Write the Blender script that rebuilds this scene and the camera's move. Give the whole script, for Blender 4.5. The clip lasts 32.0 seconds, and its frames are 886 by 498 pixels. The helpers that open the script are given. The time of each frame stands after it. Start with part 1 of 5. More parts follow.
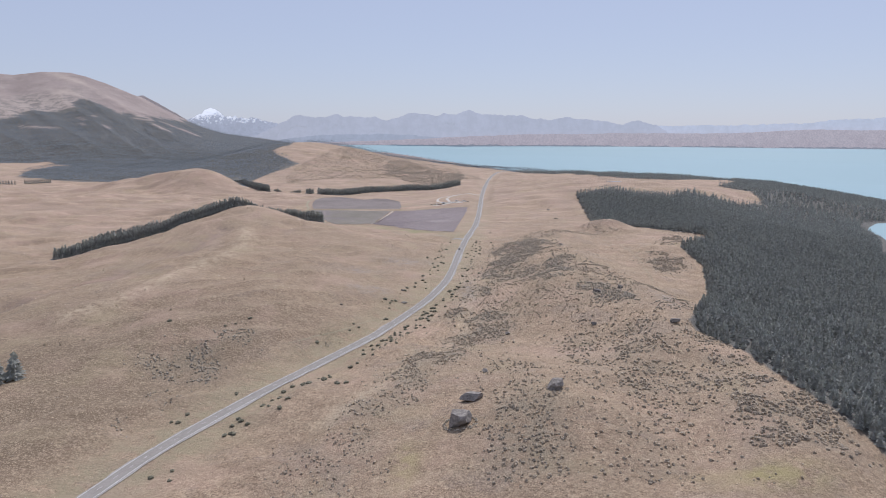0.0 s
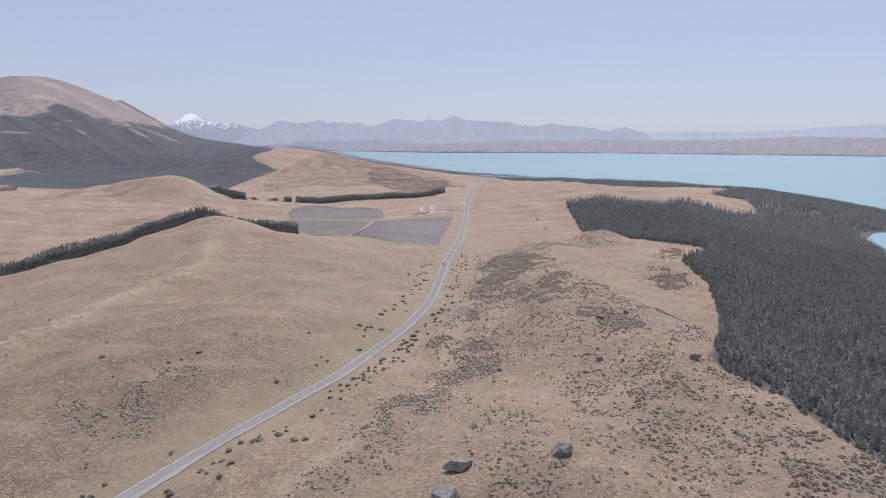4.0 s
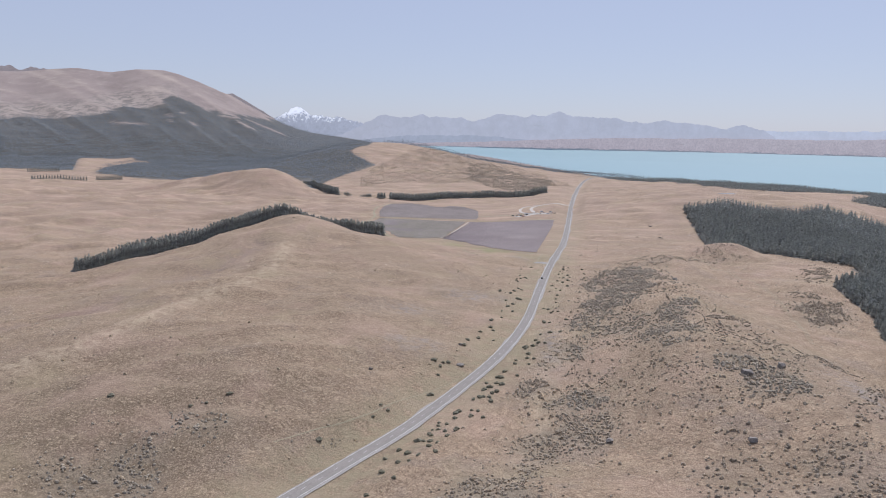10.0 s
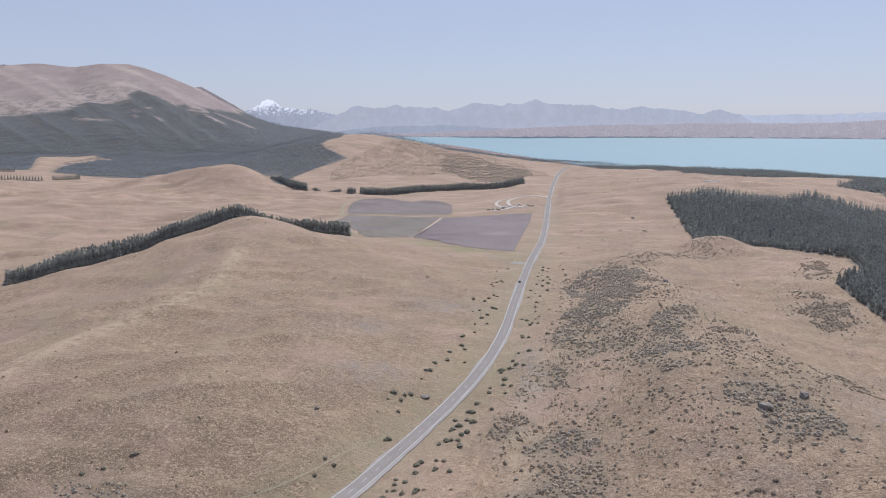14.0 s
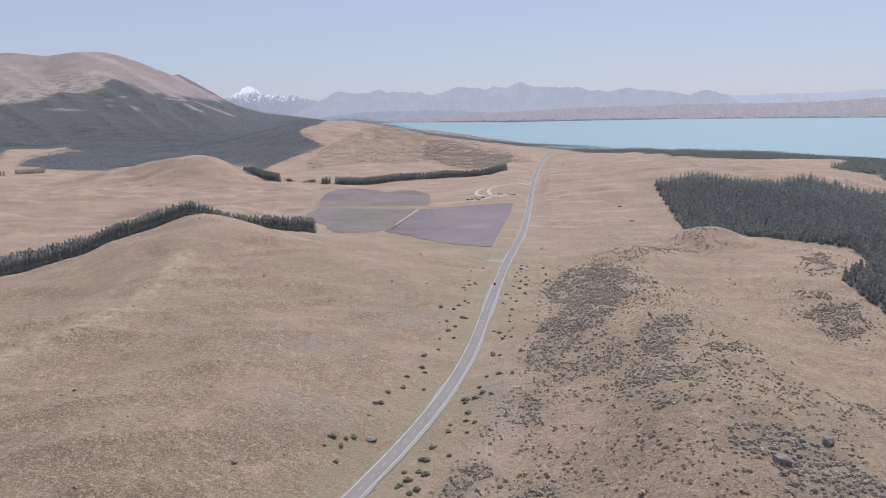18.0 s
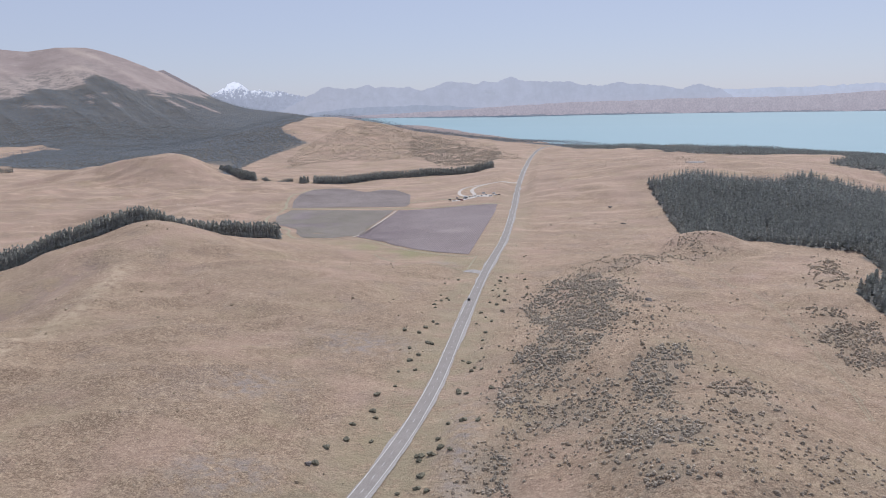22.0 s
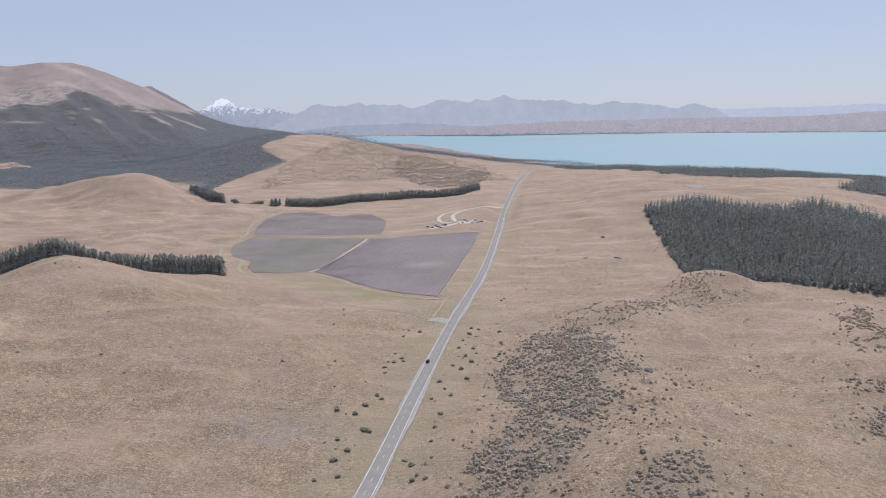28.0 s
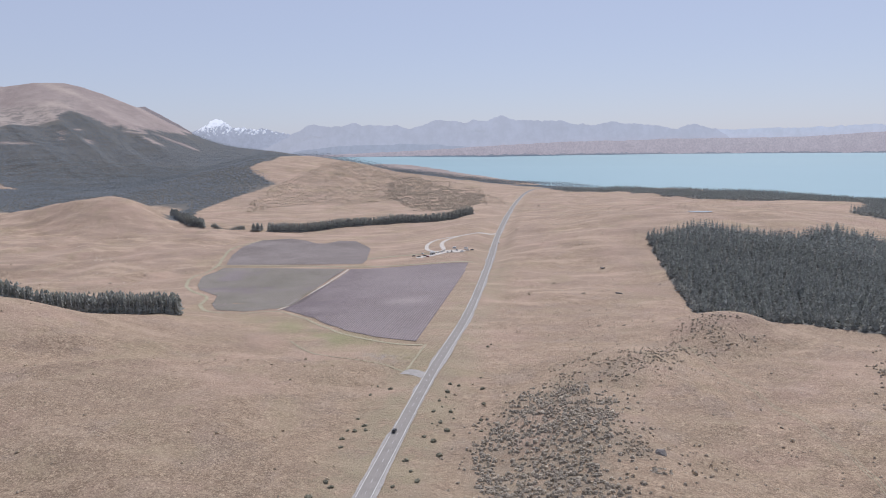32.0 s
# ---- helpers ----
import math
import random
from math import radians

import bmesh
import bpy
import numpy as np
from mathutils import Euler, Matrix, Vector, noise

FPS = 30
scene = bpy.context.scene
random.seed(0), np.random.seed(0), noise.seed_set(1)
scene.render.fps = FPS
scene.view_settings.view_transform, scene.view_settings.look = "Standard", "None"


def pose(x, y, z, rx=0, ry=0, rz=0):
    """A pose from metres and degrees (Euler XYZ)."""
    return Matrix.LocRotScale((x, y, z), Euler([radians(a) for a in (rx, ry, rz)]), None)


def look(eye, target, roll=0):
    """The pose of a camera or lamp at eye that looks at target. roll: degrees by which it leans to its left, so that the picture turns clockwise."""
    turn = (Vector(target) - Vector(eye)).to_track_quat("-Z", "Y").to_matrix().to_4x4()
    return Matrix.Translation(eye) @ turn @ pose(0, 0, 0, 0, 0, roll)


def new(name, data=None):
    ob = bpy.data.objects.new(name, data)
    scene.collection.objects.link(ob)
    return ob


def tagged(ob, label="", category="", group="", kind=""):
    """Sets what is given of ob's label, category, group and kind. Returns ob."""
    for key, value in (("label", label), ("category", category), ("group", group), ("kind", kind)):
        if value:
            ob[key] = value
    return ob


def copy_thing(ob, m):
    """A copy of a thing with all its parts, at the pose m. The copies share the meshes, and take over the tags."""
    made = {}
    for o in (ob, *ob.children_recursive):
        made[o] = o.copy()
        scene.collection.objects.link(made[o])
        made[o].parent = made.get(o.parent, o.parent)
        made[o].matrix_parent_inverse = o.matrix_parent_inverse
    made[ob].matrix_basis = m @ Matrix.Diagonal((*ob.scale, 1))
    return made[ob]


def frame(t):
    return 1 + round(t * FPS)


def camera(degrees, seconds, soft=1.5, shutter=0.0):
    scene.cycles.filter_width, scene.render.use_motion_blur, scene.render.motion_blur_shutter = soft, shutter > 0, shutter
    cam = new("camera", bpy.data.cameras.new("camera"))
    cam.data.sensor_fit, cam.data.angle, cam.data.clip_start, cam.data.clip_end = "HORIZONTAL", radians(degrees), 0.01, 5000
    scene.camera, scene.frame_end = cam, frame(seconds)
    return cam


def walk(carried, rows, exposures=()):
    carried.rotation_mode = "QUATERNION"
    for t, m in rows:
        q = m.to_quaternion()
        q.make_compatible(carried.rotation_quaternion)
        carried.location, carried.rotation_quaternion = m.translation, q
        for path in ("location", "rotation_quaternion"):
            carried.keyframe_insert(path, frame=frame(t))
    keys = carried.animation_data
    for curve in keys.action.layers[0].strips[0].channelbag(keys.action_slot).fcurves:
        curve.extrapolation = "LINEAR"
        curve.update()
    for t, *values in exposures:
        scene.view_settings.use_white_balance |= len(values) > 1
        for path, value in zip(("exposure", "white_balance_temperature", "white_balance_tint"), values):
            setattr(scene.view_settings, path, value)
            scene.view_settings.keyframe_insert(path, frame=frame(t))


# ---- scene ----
# camera: seconds, place in metres, then yaw to the left, pitch up and roll in degrees
PATH = [
    (0, 0.00, -0.00, 130.00, 1.488, -8.713, 0.345),
    (0.5, -0.06, 8.79, 129.84, 1.325, -8.555, 0.352),
    (1, -0.11, 17.58, 129.69, 1.166, -8.436, 0.380),
    (1.5, -0.14, 26.35, 129.54, 1.011, -8.330, 0.436),
    (2, -0.14, 35.10, 129.39, 0.870, -8.257, 0.412),
    (2.5, -0.10, 43.81, 129.25, 0.708, -8.204, 0.425),
    (3, -0.01, 52.49, 129.12, 0.575, -8.207, 0.392),
    (3.5, 0.15, 61.12, 129.00, 0.440, -8.214, 0.434),
    (5.5, 1.38, 95.13, 128.62, 0.003, -8.180, 0.415),
    (6, 1.74, 103.55, 128.55, -0.090, -8.194, 0.411),
    (6.5, 2.04, 111.98, 128.49, -0.198, -8.214, 0.416),
    (7, 2.27, 120.42, 128.44, -0.297, -8.231, 0.450),
    (7.5, 2.40, 128.90, 128.38, -0.397, -8.263, 0.456),
    (8, 2.38, 137.42, 128.33, 0.495, -8.287, 0.522),
    (8.5, 2.20, 146.00, 128.28, 5.127, -8.387, 0.969),
    (9, 1.90, 154.62, 128.24, 7.169, -8.488, 1.215),
    (9.5, 1.53, 163.25, 128.22, 7.889, -8.563, 1.256),
    (10, 1.13, 171.89, 128.21, 8.196, -8.649, 1.264),
    (10.5, 0.76, 180.50, 128.23, 8.422, -8.742, 1.234),
    (11, 0.46, 189.06, 128.29, 8.397, -8.809, 1.056),
    (11.5, 0.29, 197.56, 128.38, 8.268, -8.862, 0.830),
    (12, 0.28, 205.96, 128.53, 7.955, -8.933, 0.633),
    (12.5, 0.49, 214.26, 128.72, 7.493, -9.017, 0.484),
    (13, 0.91, 222.47, 128.96, 7.037, -9.116, 0.344),
    (13.5, 1.53, 230.60, 129.22, 6.761, -9.239, 0.244),
    (14, 2.32, 238.69, 129.49, 6.578, -9.391, 0.145),
    (14.5, 3.28, 246.76, 129.77, 6.436, -9.528, 0.017),
    (16.5, 8.50, 279.15, 130.63, 5.987, -10.217, -0.416),
    (17, 10.07, 287.36, 130.73, 5.906, -10.352, -0.539),
    (17.5, 11.70, 295.59, 130.79, 5.833, -10.499, -0.653),
    (18, 13.36, 303.84, 130.82, 5.750, -10.566, -0.734),
    (18.5, 15.01, 312.08, 130.82, 5.685, -10.624, -0.753),
    (19, 16.65, 320.31, 130.80, 5.627, -10.675, -0.816),
    (19.5, 18.23, 328.51, 130.76, 5.549, -10.740, -0.844),
    (20, 19.74, 336.67, 130.70, 5.474, -10.796, -0.870),
    (20.5, 21.14, 344.77, 130.64, 5.412, -10.833, -0.880),
    (21, 22.47, 352.83, 130.58, 5.350, -10.875, -0.896),
    (21.5, 23.72, 360.85, 130.52, 5.270, -10.917, -0.924),
    (22, 24.94, 368.86, 130.45, 5.210, -10.929, -0.976),
    (22.5, 26.13, 376.87, 130.39, 5.153, -10.914, -0.937),
    (23, 27.31, 384.89, 130.33, 5.084, -10.876, -0.883),
    (23.5, 28.52, 392.95, 130.28, 5.020, -10.828, -0.872),
    (24, 29.76, 401.04, 130.24, 4.978, -10.781, -0.801),
    (24.5, 31.05, 409.19, 130.21, 4.932, -10.691, -0.782),
    (26.5, 36.51, 442.36, 130.23, 4.825, -10.337, -0.739),
    (27, 37.87, 450.80, 130.29, 4.809, -10.132, -0.661),
    (27.5, 39.20, 459.29, 130.38, 4.810, -9.838, -0.661),
    (28, 40.48, 467.83, 130.50, 4.800, -9.557, -0.612),
    (28.5, 41.71, 476.43, 130.64, 4.795, -9.282, -0.579),
    (29, 42.88, 485.08, 130.81, 4.801, -8.985, -0.569),
    (29.5, 44.00, 493.77, 131.01, 4.802, -8.700, -0.569),
    (30, 45.09, 502.49, 131.23, 4.767, -8.546, -0.593),
    (30.5, 46.15, 511.25, 131.46, 4.758, -8.409, -0.572),
    (31, 47.18, 520.02, 131.70, 4.740, -8.265, -0.615),
    (31.5, 48.20, 528.81, 131.95, 4.736, -8.138, -0.622),
    (32, 49.21, 537.60, 132.21, 4.729, -8.008, -0.623),
]
cam = camera(62.28, 32.0, soft=1.0)


def heading(x, y, z, yaw, pitch, roll):
    a, b = radians(yaw), radians(pitch)
    way = Vector((-math.sin(a) * math.cos(b), math.cos(a) * math.cos(b), math.sin(b)))
    return look((x, y, z), Vector((x, y, z)) + way * 100, roll)


walk(cam, [(t, heading(*row)) for t, *row in PATH], [(0.0, 0.0, 6080, 13)])

# ---- world, sun, light ----
world = bpy.data.worlds.new("world")
scene.world = world
world.use_nodes = True
wt = world.node_tree
SUN_EL, SUN_AZ = 56.0, 20.0  # degrees over the horizon; degrees to the right of +y
sky = wt.nodes.new("ShaderNodeTexSky")
sky.sky_type = "NISHITA"
sky.sun_disc = False
sky.sun_elevation = radians(SUN_EL)
sky.sun_rotation = radians(SUN_AZ)
sky.air_density, sky.dust_density, sky.ozone_density, sky.altitude = 1.0, 1.0, 2.0, 600
bg = wt.nodes["Background"]
# a hazy summer sky: the clear sky thinned with pale lavender haze
veil = wt.nodes.new("ShaderNodeMix")
veil.data_type = "RGBA"
veil.inputs[0].default_value = 0.66
veil.inputs[7].default_value = (5.65, 5.95, 7.3, 1)
wt.links.new(sky.outputs[0], veil.inputs[6])
bg.inputs["Strength"].default_value = 0.092
wt.links.new(veil.outputs[2], bg.inputs[0])
sun = new("sun", bpy.data.lights.new("sun", "SUN"))
sun.data.energy, sun.data.angle, sun.data.color = 3.5, radians(0.6), (1.0, 0.94, 0.87)
sun_way = Vector((math.sin(radians(SUN_AZ)) * math.cos(radians(SUN_EL)), math.cos(radians(SUN_AZ)) * math.cos(radians(SUN_EL)), math.sin(radians(SUN_EL))))
sun.matrix_world = look(sun_way * 500, (0, 0, 0))


# ---- materials ----
def material(name, low, high, size, rough=0.9, bump=0.3, fine=6.0, third=None, third_size=None, third_amount=0.5, metal=0.0, leaf=0.0, vary=0.0, sheen=0.0, tint=(1.0, 0.9, 0.78)):
    """Two colours mixed by broad and fine noise in metres, a third in patches, and a relief."""
    m = bpy.data.materials.new(name)
    m.use_nodes = True
    nt, L = m.node_tree, m.node_tree.links
    b = nt.nodes["Principled BSDF"]
    b.inputs["Roughness"].default_value, b.inputs["Metallic"].default_value = rough, metal
    b.inputs["Specular IOR Level"].default_value = 0.2
    if sheen:
        b.inputs["Sheen Weight"].default_value, b.inputs["Sheen Roughness"].default_value = sheen, 0.6
        b.inputs["Sheen Tint"].default_value = (*tint, 1)
    co = nt.nodes.new("ShaderNodeNewGeometry").outputs["Position"]

    def tex(scale, detail=4.0, rough_=0.6):
        n = nt.nodes.new("ShaderNodeTexNoise")
        n.inputs["Scale"].default_value, n.inputs["Detail"].default_value, n.inputs["Roughness"].default_value = 1.0 / scale, detail, rough_
        L.new(co, n.inputs["Vector"])
        return n.outputs["Fac"]

    def ramp(fac, a, c):
        r = nt.nodes.new("ShaderNodeMapRange")
        r.interpolation_type = "SMOOTHSTEP"
        r.inputs["From Min"].default_value, r.inputs["From Max"].default_value = a, c
        L.new(fac, r.inputs["Value"])
        return r.outputs["Result"]

    def blend(fac, a, c):
        x = nt.nodes.new("ShaderNodeMix")
        x.data_type = "RGBA"
        for k, v in ((0, fac), (6, a), (7, c)):
            if isinstance(v, (tuple, list)):
                x.inputs[k].default_value = (*v, 1)
            elif isinstance(v, float):
                x.inputs[k].default_value = v
            else:
                L.new(v, x.inputs[k])
        return x.outputs[2]

    col = blend(ramp(tex(size, 5.0), 0.35, 0.65), low, high)
    dark, light = tuple(v * 0.72 for v in low), tuple(min(1, v * 1.22) for v in high)
    col = blend(ramp(tex(size / fine, 3.0), 0.3, 0.7), blend(0.5, col, dark), blend(0.4, col, light))
    if third:
        col = blend(ramp(tex(third_size, 4.0), 1.0 - third_amount, 1.12 - third_amount), col, third)
    if vary:
        # no two plants quite alike
        hue = nt.nodes.new("ShaderNodeHueSaturation")
        span = nt.nodes.new("ShaderNodeMapRange")
        span.inputs["To Min"].default_value, span.inputs["To Max"].default_value = 1 - vary, 1 + vary
        L.new(nt.nodes.new("ShaderNodeNewGeometry").outputs["Random Per Island"], span.inputs["Value"])
        L.new(span.outputs["Result"], hue.inputs["Value"])
        L.new(col, hue.inputs["Color"])
        col = hue.outputs["Color"]
    L.new(col, b.inputs["Base Color"])
    if bump:
        bp = nt.nodes.new("ShaderNodeBump")
        bp.inputs["Strength"].default_value, bp.inputs["Distance"].default_value = bump, size / fine * 0.5
        L.new(tex(size / fine, 4.0), bp.inputs["Height"])
        L.new(bp.outputs["Normal"], b.inputs["Normal"])
    if leaf:
        # thin leaves let light through
        glow = nt.nodes.new("ShaderNodeBsdfTranslucent")
        both = nt.nodes.new("ShaderNodeMixShader")
        both.inputs[0].default_value = leaf
        L.new(col, glow.inputs["Color"])
        L.new(b.outputs[0], both.inputs[1])
        L.new(glow.outputs[0], both.inputs[2])
        L.new(both.outputs[0], nt.nodes["Material Output"].inputs["Surface"])
    return m, nt, tex, ramp, blend, b


def simple(*a, **k):
    return material(*a, **k)[0]


M_asphalt = simple("chip_seal", (0.245, 0.228, 0.210), (0.290, 0.270, 0.250), 6.0, rough=0.95, bump=0.1, fine=14)
M_gravel = simple("gravel_verge", (0.30, 0.285, 0.268), (0.385, 0.366, 0.346), 4.0, bump=0.3, fine=8)
M_track = simple("pale_gravel_track", (0.46, 0.42, 0.37), (0.58, 0.54, 0.49), 5.0, bump=0.2, fine=8)
M_margin = simple("mown_green_margin", (0.318, 0.288, 0.198), (0.388, 0.350, 0.250), 14.0, bump=0.3, fine=12)
M_white = simple("road_paint", (0.62, 0.62, 0.60), (0.74, 0.74, 0.72), 3.0, rough=0.6, bump=0.0)
M_pine = simple("pine_needles", (0.290, 0.299, 0.272), (0.402, 0.409, 0.362), 14.0, rough=0.75, bump=0.2, fine=9, leaf=0.55, vary=0.30, sheen=0.8, tint=(0.98, 0.98, 1.0))
# paler needles than the near pines, distance haze put into the colour
M_lake_pine = simple("hazed_lakeside_pines", (0.312, 0.324, 0.300), (0.430, 0.442, 0.398), 14.0, rough=0.75, bump=0.2, fine=9, leaf=0.55, vary=0.28, sheen=0.8, tint=(0.98, 0.98, 1.0))
# slate-blue base and sheen tint, distance haze put into the colour
M_far_pine = simple("hazed_far_pines", (0.118, 0.134, 0.147), (0.150, 0.167, 0.178), 90.0, rough=0.8, bump=0.0, fine=9, leaf=0.5, vary=0.10, sheen=0.7, tint=(0.88, 0.95, 1.0))
M_bark = simple("bark", (0.06, 0.045, 0.035), (0.10, 0.08, 0.06), 1.0, bump=0.4)
M_scrub = simple("scrub_twigs", (0.445, 0.378, 0.298), (0.590, 0.510, 0.412), 5.0, bump=0.2, vary=0.3, leaf=0.5, sheen=0.4)
M_grey_scrub = simple("grey_green_scrub", (0.442, 0.392, 0.322), (0.588, 0.526, 0.438), 6.0, bump=0.2, vary=0.3, leaf=0.5, sheen=0.4)
M_bush = simple("green_bush", (0.150, 0.148, 0.104), (0.220, 0.212, 0.154), 3.0, bump=0.4, vary=0.3, leaf=0.4, sheen=0.4)
M_tussock = simple("pale_tussock", (0.46, 0.375, 0.27), (0.60, 0.50, 0.37), 2.0, bump=0.4, vary=0.3, leaf=0.3)
M_rock = simple("greywacke", (0.130, 0.118, 0.108), (0.36, 0.33, 0.30), 2.0, rough=0.95, bump=1.0, fine=7)
M_soil = simple("lavender_field_soil", (0.290, 0.252, 0.240), (0.370, 0.322, 0.305), 30.0, bump=0.3, fine=18)
M_lavender = simple("lavender_rows", (0.200, 0.168, 0.184), (0.265, 0.223, 0.240), 40.0, bump=0.4, fine=16, leaf=0.3, sheen=0.2)
M_lavender_pale = simple("young_lavender_rows", (0.176, 0.168, 0.134), (0.250, 0.232, 0.190), 26.0, bump=0.4, fine=16, leaf=0.3, sheen=0.2, third=(0.205, 0.178, 0.180), third_size=55.0, third_amount=0.46)
M_lavender_far = simple("far_lavender_rows", (0.196, 0.170, 0.164), (0.262, 0.228, 0.218), 30.0, bump=0.4, fine=16, leaf=0.3, sheen=0.2, third=(0.330, 0.285, 0.250), third_size=70.0, third_amount=0.36)
M_paint_dark = simple("dark_car_paint", (0.030, 0.031, 0.034), (0.040, 0.041, 0.045), 2.0, rough=0.3, bump=0.0)
M_paint_white = simple("white_car_paint", (0.72, 0.72, 0.71), (0.80, 0.80, 0.79), 2.0, rough=0.3, bump=0.0)
M_paint_red = simple("red_car_paint", (0.30, 0.035, 0.030), (0.36, 0.045, 0.040), 2.0, rough=0.3, bump=0.0)
M_glass = simple("car_glass", (0.02, 0.022, 0.025), (0.03, 0.032, 0.035), 1.0, rough=0.08, bump=0.0)
M_tyre = simple("tyre_rubber", (0.02, 0.02, 0.02), (0.035, 0.035, 0.035), 0.4, bump=0.1)
M_tin = simple("painted_roof_sheet", (0.42, 0.42, 0.41), (0.52, 0.52, 0.50), 2.0, rough=0.5, bump=0.1)
M_board = simple("weatherboard", (0.46, 0.43, 0.38), (0.58, 0.55, 0.49), 1.5, bump=0.2)
M_water = simple("pond_water", (0.34, 0.40, 0.40), (0.42, 0.47, 0.47), 20.0, rough=0.15, bump=0.0)

# ---- lie of the land ----
MID = (15.0, 270.0, 130.0)
NEAR, WIDE = 3200.0, 6300.0
EDGE_AZ = [-60, -38, -30, -20, -10, 0, 10, 25, 40]
EDGE = [5650, 5600, 5300, 4990, 4800, 4720, 4800, 5230, 5500]


def edge(x, y):
    """How far out the drawn-together country reaches, by bearing."""
    return np.interp(np.degrees(np.arctan2(np.asarray(x, float) - MID[0], np.asarray(y, float) - MID[1])), EDGE_AZ, EDGE)


def squeeze(x, y, z):
    """Draws what lies past three kilometres together towards the viewer, so that the far side of the lake still lies within sight."""
    x, y, z = np.asarray(x, float), np.asarray(y, float), np.asarray(z, float)
    d, reach = np.hypot(x - MID[0], y - MID[1]) + 1e-9, edge(x, y) - NEAR
    g = np.where(d > NEAR, NEAR + reach * np.minimum((d - NEAR) / WIDE, 1.0), d) / d
    return MID[0] + (x - MID[0]) * g, MID[1] + (y - MID[1]) * g, MID[2] + (z - MID[2]) * g, g


def unsqueeze(x, y):
    d, reach = np.hypot(x - MID[0], y - MID[1]) + 1e-9, edge(x, y) - NEAR
    t = np.where(d > NEAR, NEAR + (d - NEAR) / reach * WIDE, d) / d
    return MID[0] + (x - MID[0]) * t, MID[1] + (y - MID[1]) * t, 1 / t


def hash2(i, j, seed):
    h = (i.astype(np.int64) * 374761393 + j.astype(np.int64) * 668265263 + seed * 982451653) & 0x7FFFFFFF
    h = ((h ^ (h >> 13)) * 1274126177) & 0x7FFFFFFF
    return ((h ^ (h >> 16)) & 0xFFFF) / 65535.0 * 2 - 1


def bumps(x, y, size, seed):
    """Smooth noise from -1 to 1 with swells of that size."""
    u, v = np.asarray(x, float) / size, np.asarray(y, float) / size
    i, j = np.floor(u), np.floor(v)
    a, b = u - i, v - j
    a, b = a * a * a * (a * (a * 6 - 15) + 10), b * b * b * (b * (b * 6 - 15) + 10)
    p, q = hash2(i, j, seed), hash2(i + 1, j, seed)
    r, s = hash2(i, j + 1, seed), hash2(i + 1, j + 1, seed)
    return (p * (1 - a) + q * a) * (1 - b) + (r * (1 - a) + s * a) * b


def step(v, a, b):
    t = np.clip((np.asarray(v, float) - a) / (b - a), 0, 1)
    return t * t * (3 - 2 * t)


# hills: x, y, height, half width across, half width along, turn in degrees
HILLS = [
    (-200, 2790, 25, 195, 150, 0), (-690, 2790, 9, 150, 150, 0), (-430, 2790, 7, 90, 150, 0),
    (-289, 990, 30, 74, 80, 0), (-390, 945, 6, 80, 60, 0), (-235, 640, 18, 105, 150, 10),
    (-160, 880, 9, 70, 90, 0), (101, 690, 20, 42, 78, 5), (110, 542, 19, 48, 78, 0),
    (35, 325, 22, 62, 80, 15), (165, 410, 20, 50, 80, 0), (203, 1060, 16, 30, 26, 0),
    (265, 880, 9, 60, 90, 0), (-617, 1782, 38, 58, 52, 0), (-705, 1795, 24, 75, 52, 0), (-800, 1810, 20, 90, 55, 0),
    (-300, 1550, 3, 90, 120, 0), (-620, 2800, 92, 220, 300, 0),
    (330, 1610, 32, 180, 170, 0), (330, 2150, 8, 200, 150, 0), (640, 1980, 11, 120, 160, 0), (1000, 2250, -14, 250, 200, 0), (300, 2780, -10, 120, 110, 0),
    # the dome before the shelter belt and its shoulders
    (-292, 994, 8.5, 34, 28, 0), (-288, 1038, -4, 28, 16, 0), (-340, 1000, 3.8, 25, 30, 0), (-365, 955, -5.2, 40, 35, 0), (-500, 890, -3.9, 40, 40, 0), (-250, 985, 3.1, 30, 45, 0), (-190, 980, -4.5, 35, 40, 0),
    # the slope over the road bend
    (-195, 475, 7.4, 35, 50, 0), (-150, 550, 5.4, 35, 40, 0), (-158, 460, -4.3, 18, 30, 0), (-165, 410, -3.3, 25, 25, 0), (-110, 620, 2.1, 40, 50, 0),
    # spine of the ridge, and the fall to the plantation
    (75, 570, 9.1, 20, 40, 0), (110, 545, -2.9, 18, 25, 0), (140, 275, 8.1, 28, 45, 0), (152, 445, -5.5, 12, 30, 0),
    # crest of the ridge before the plain
    (112, 815, 5.7, 24, 36, 0), (80, 770, 0.2, 18, 36, 0), (90, 875, 7.4, 20, 32, 0), (118, 965, 10.1, 24, 34, 0), (140, 1002, 3.3, 18, 20, 0), (48, 840, -2.7, 16, 40, 0), (145, 930, 4.2, 18, 32, 0),
]
SHORE_Y = [-2000, 600, 1335, 1480, 1600, 1700, 2000, 2300, 2700, 3300, 4475, 8000, 14000]
SHORE_X = [600, 640, 830, 880, 960, 1150, 1320, 1320, 900, 560, 260, -650, -2600]
CREST_AZ = [-75, -50, -40, -38.5, -36.5, -35.2, -33.1, -31.3, -29.6, -28.6, -27.1, -25.5, -24.8, -24.0, -23.0, -22.0, -21.0, -20.0, -19.0, -16.0, -12.0]
CREST_EL = [3.3, 3.6, 3.7, 3.75, 4.05, 4.2, 4.02, 4.33, 4.36, 4.15, 3.63, 2.95, 2.72, 2.25, 1.72, 1.2, 0.7, 0.35, 0.1, -0.27, -0.95]
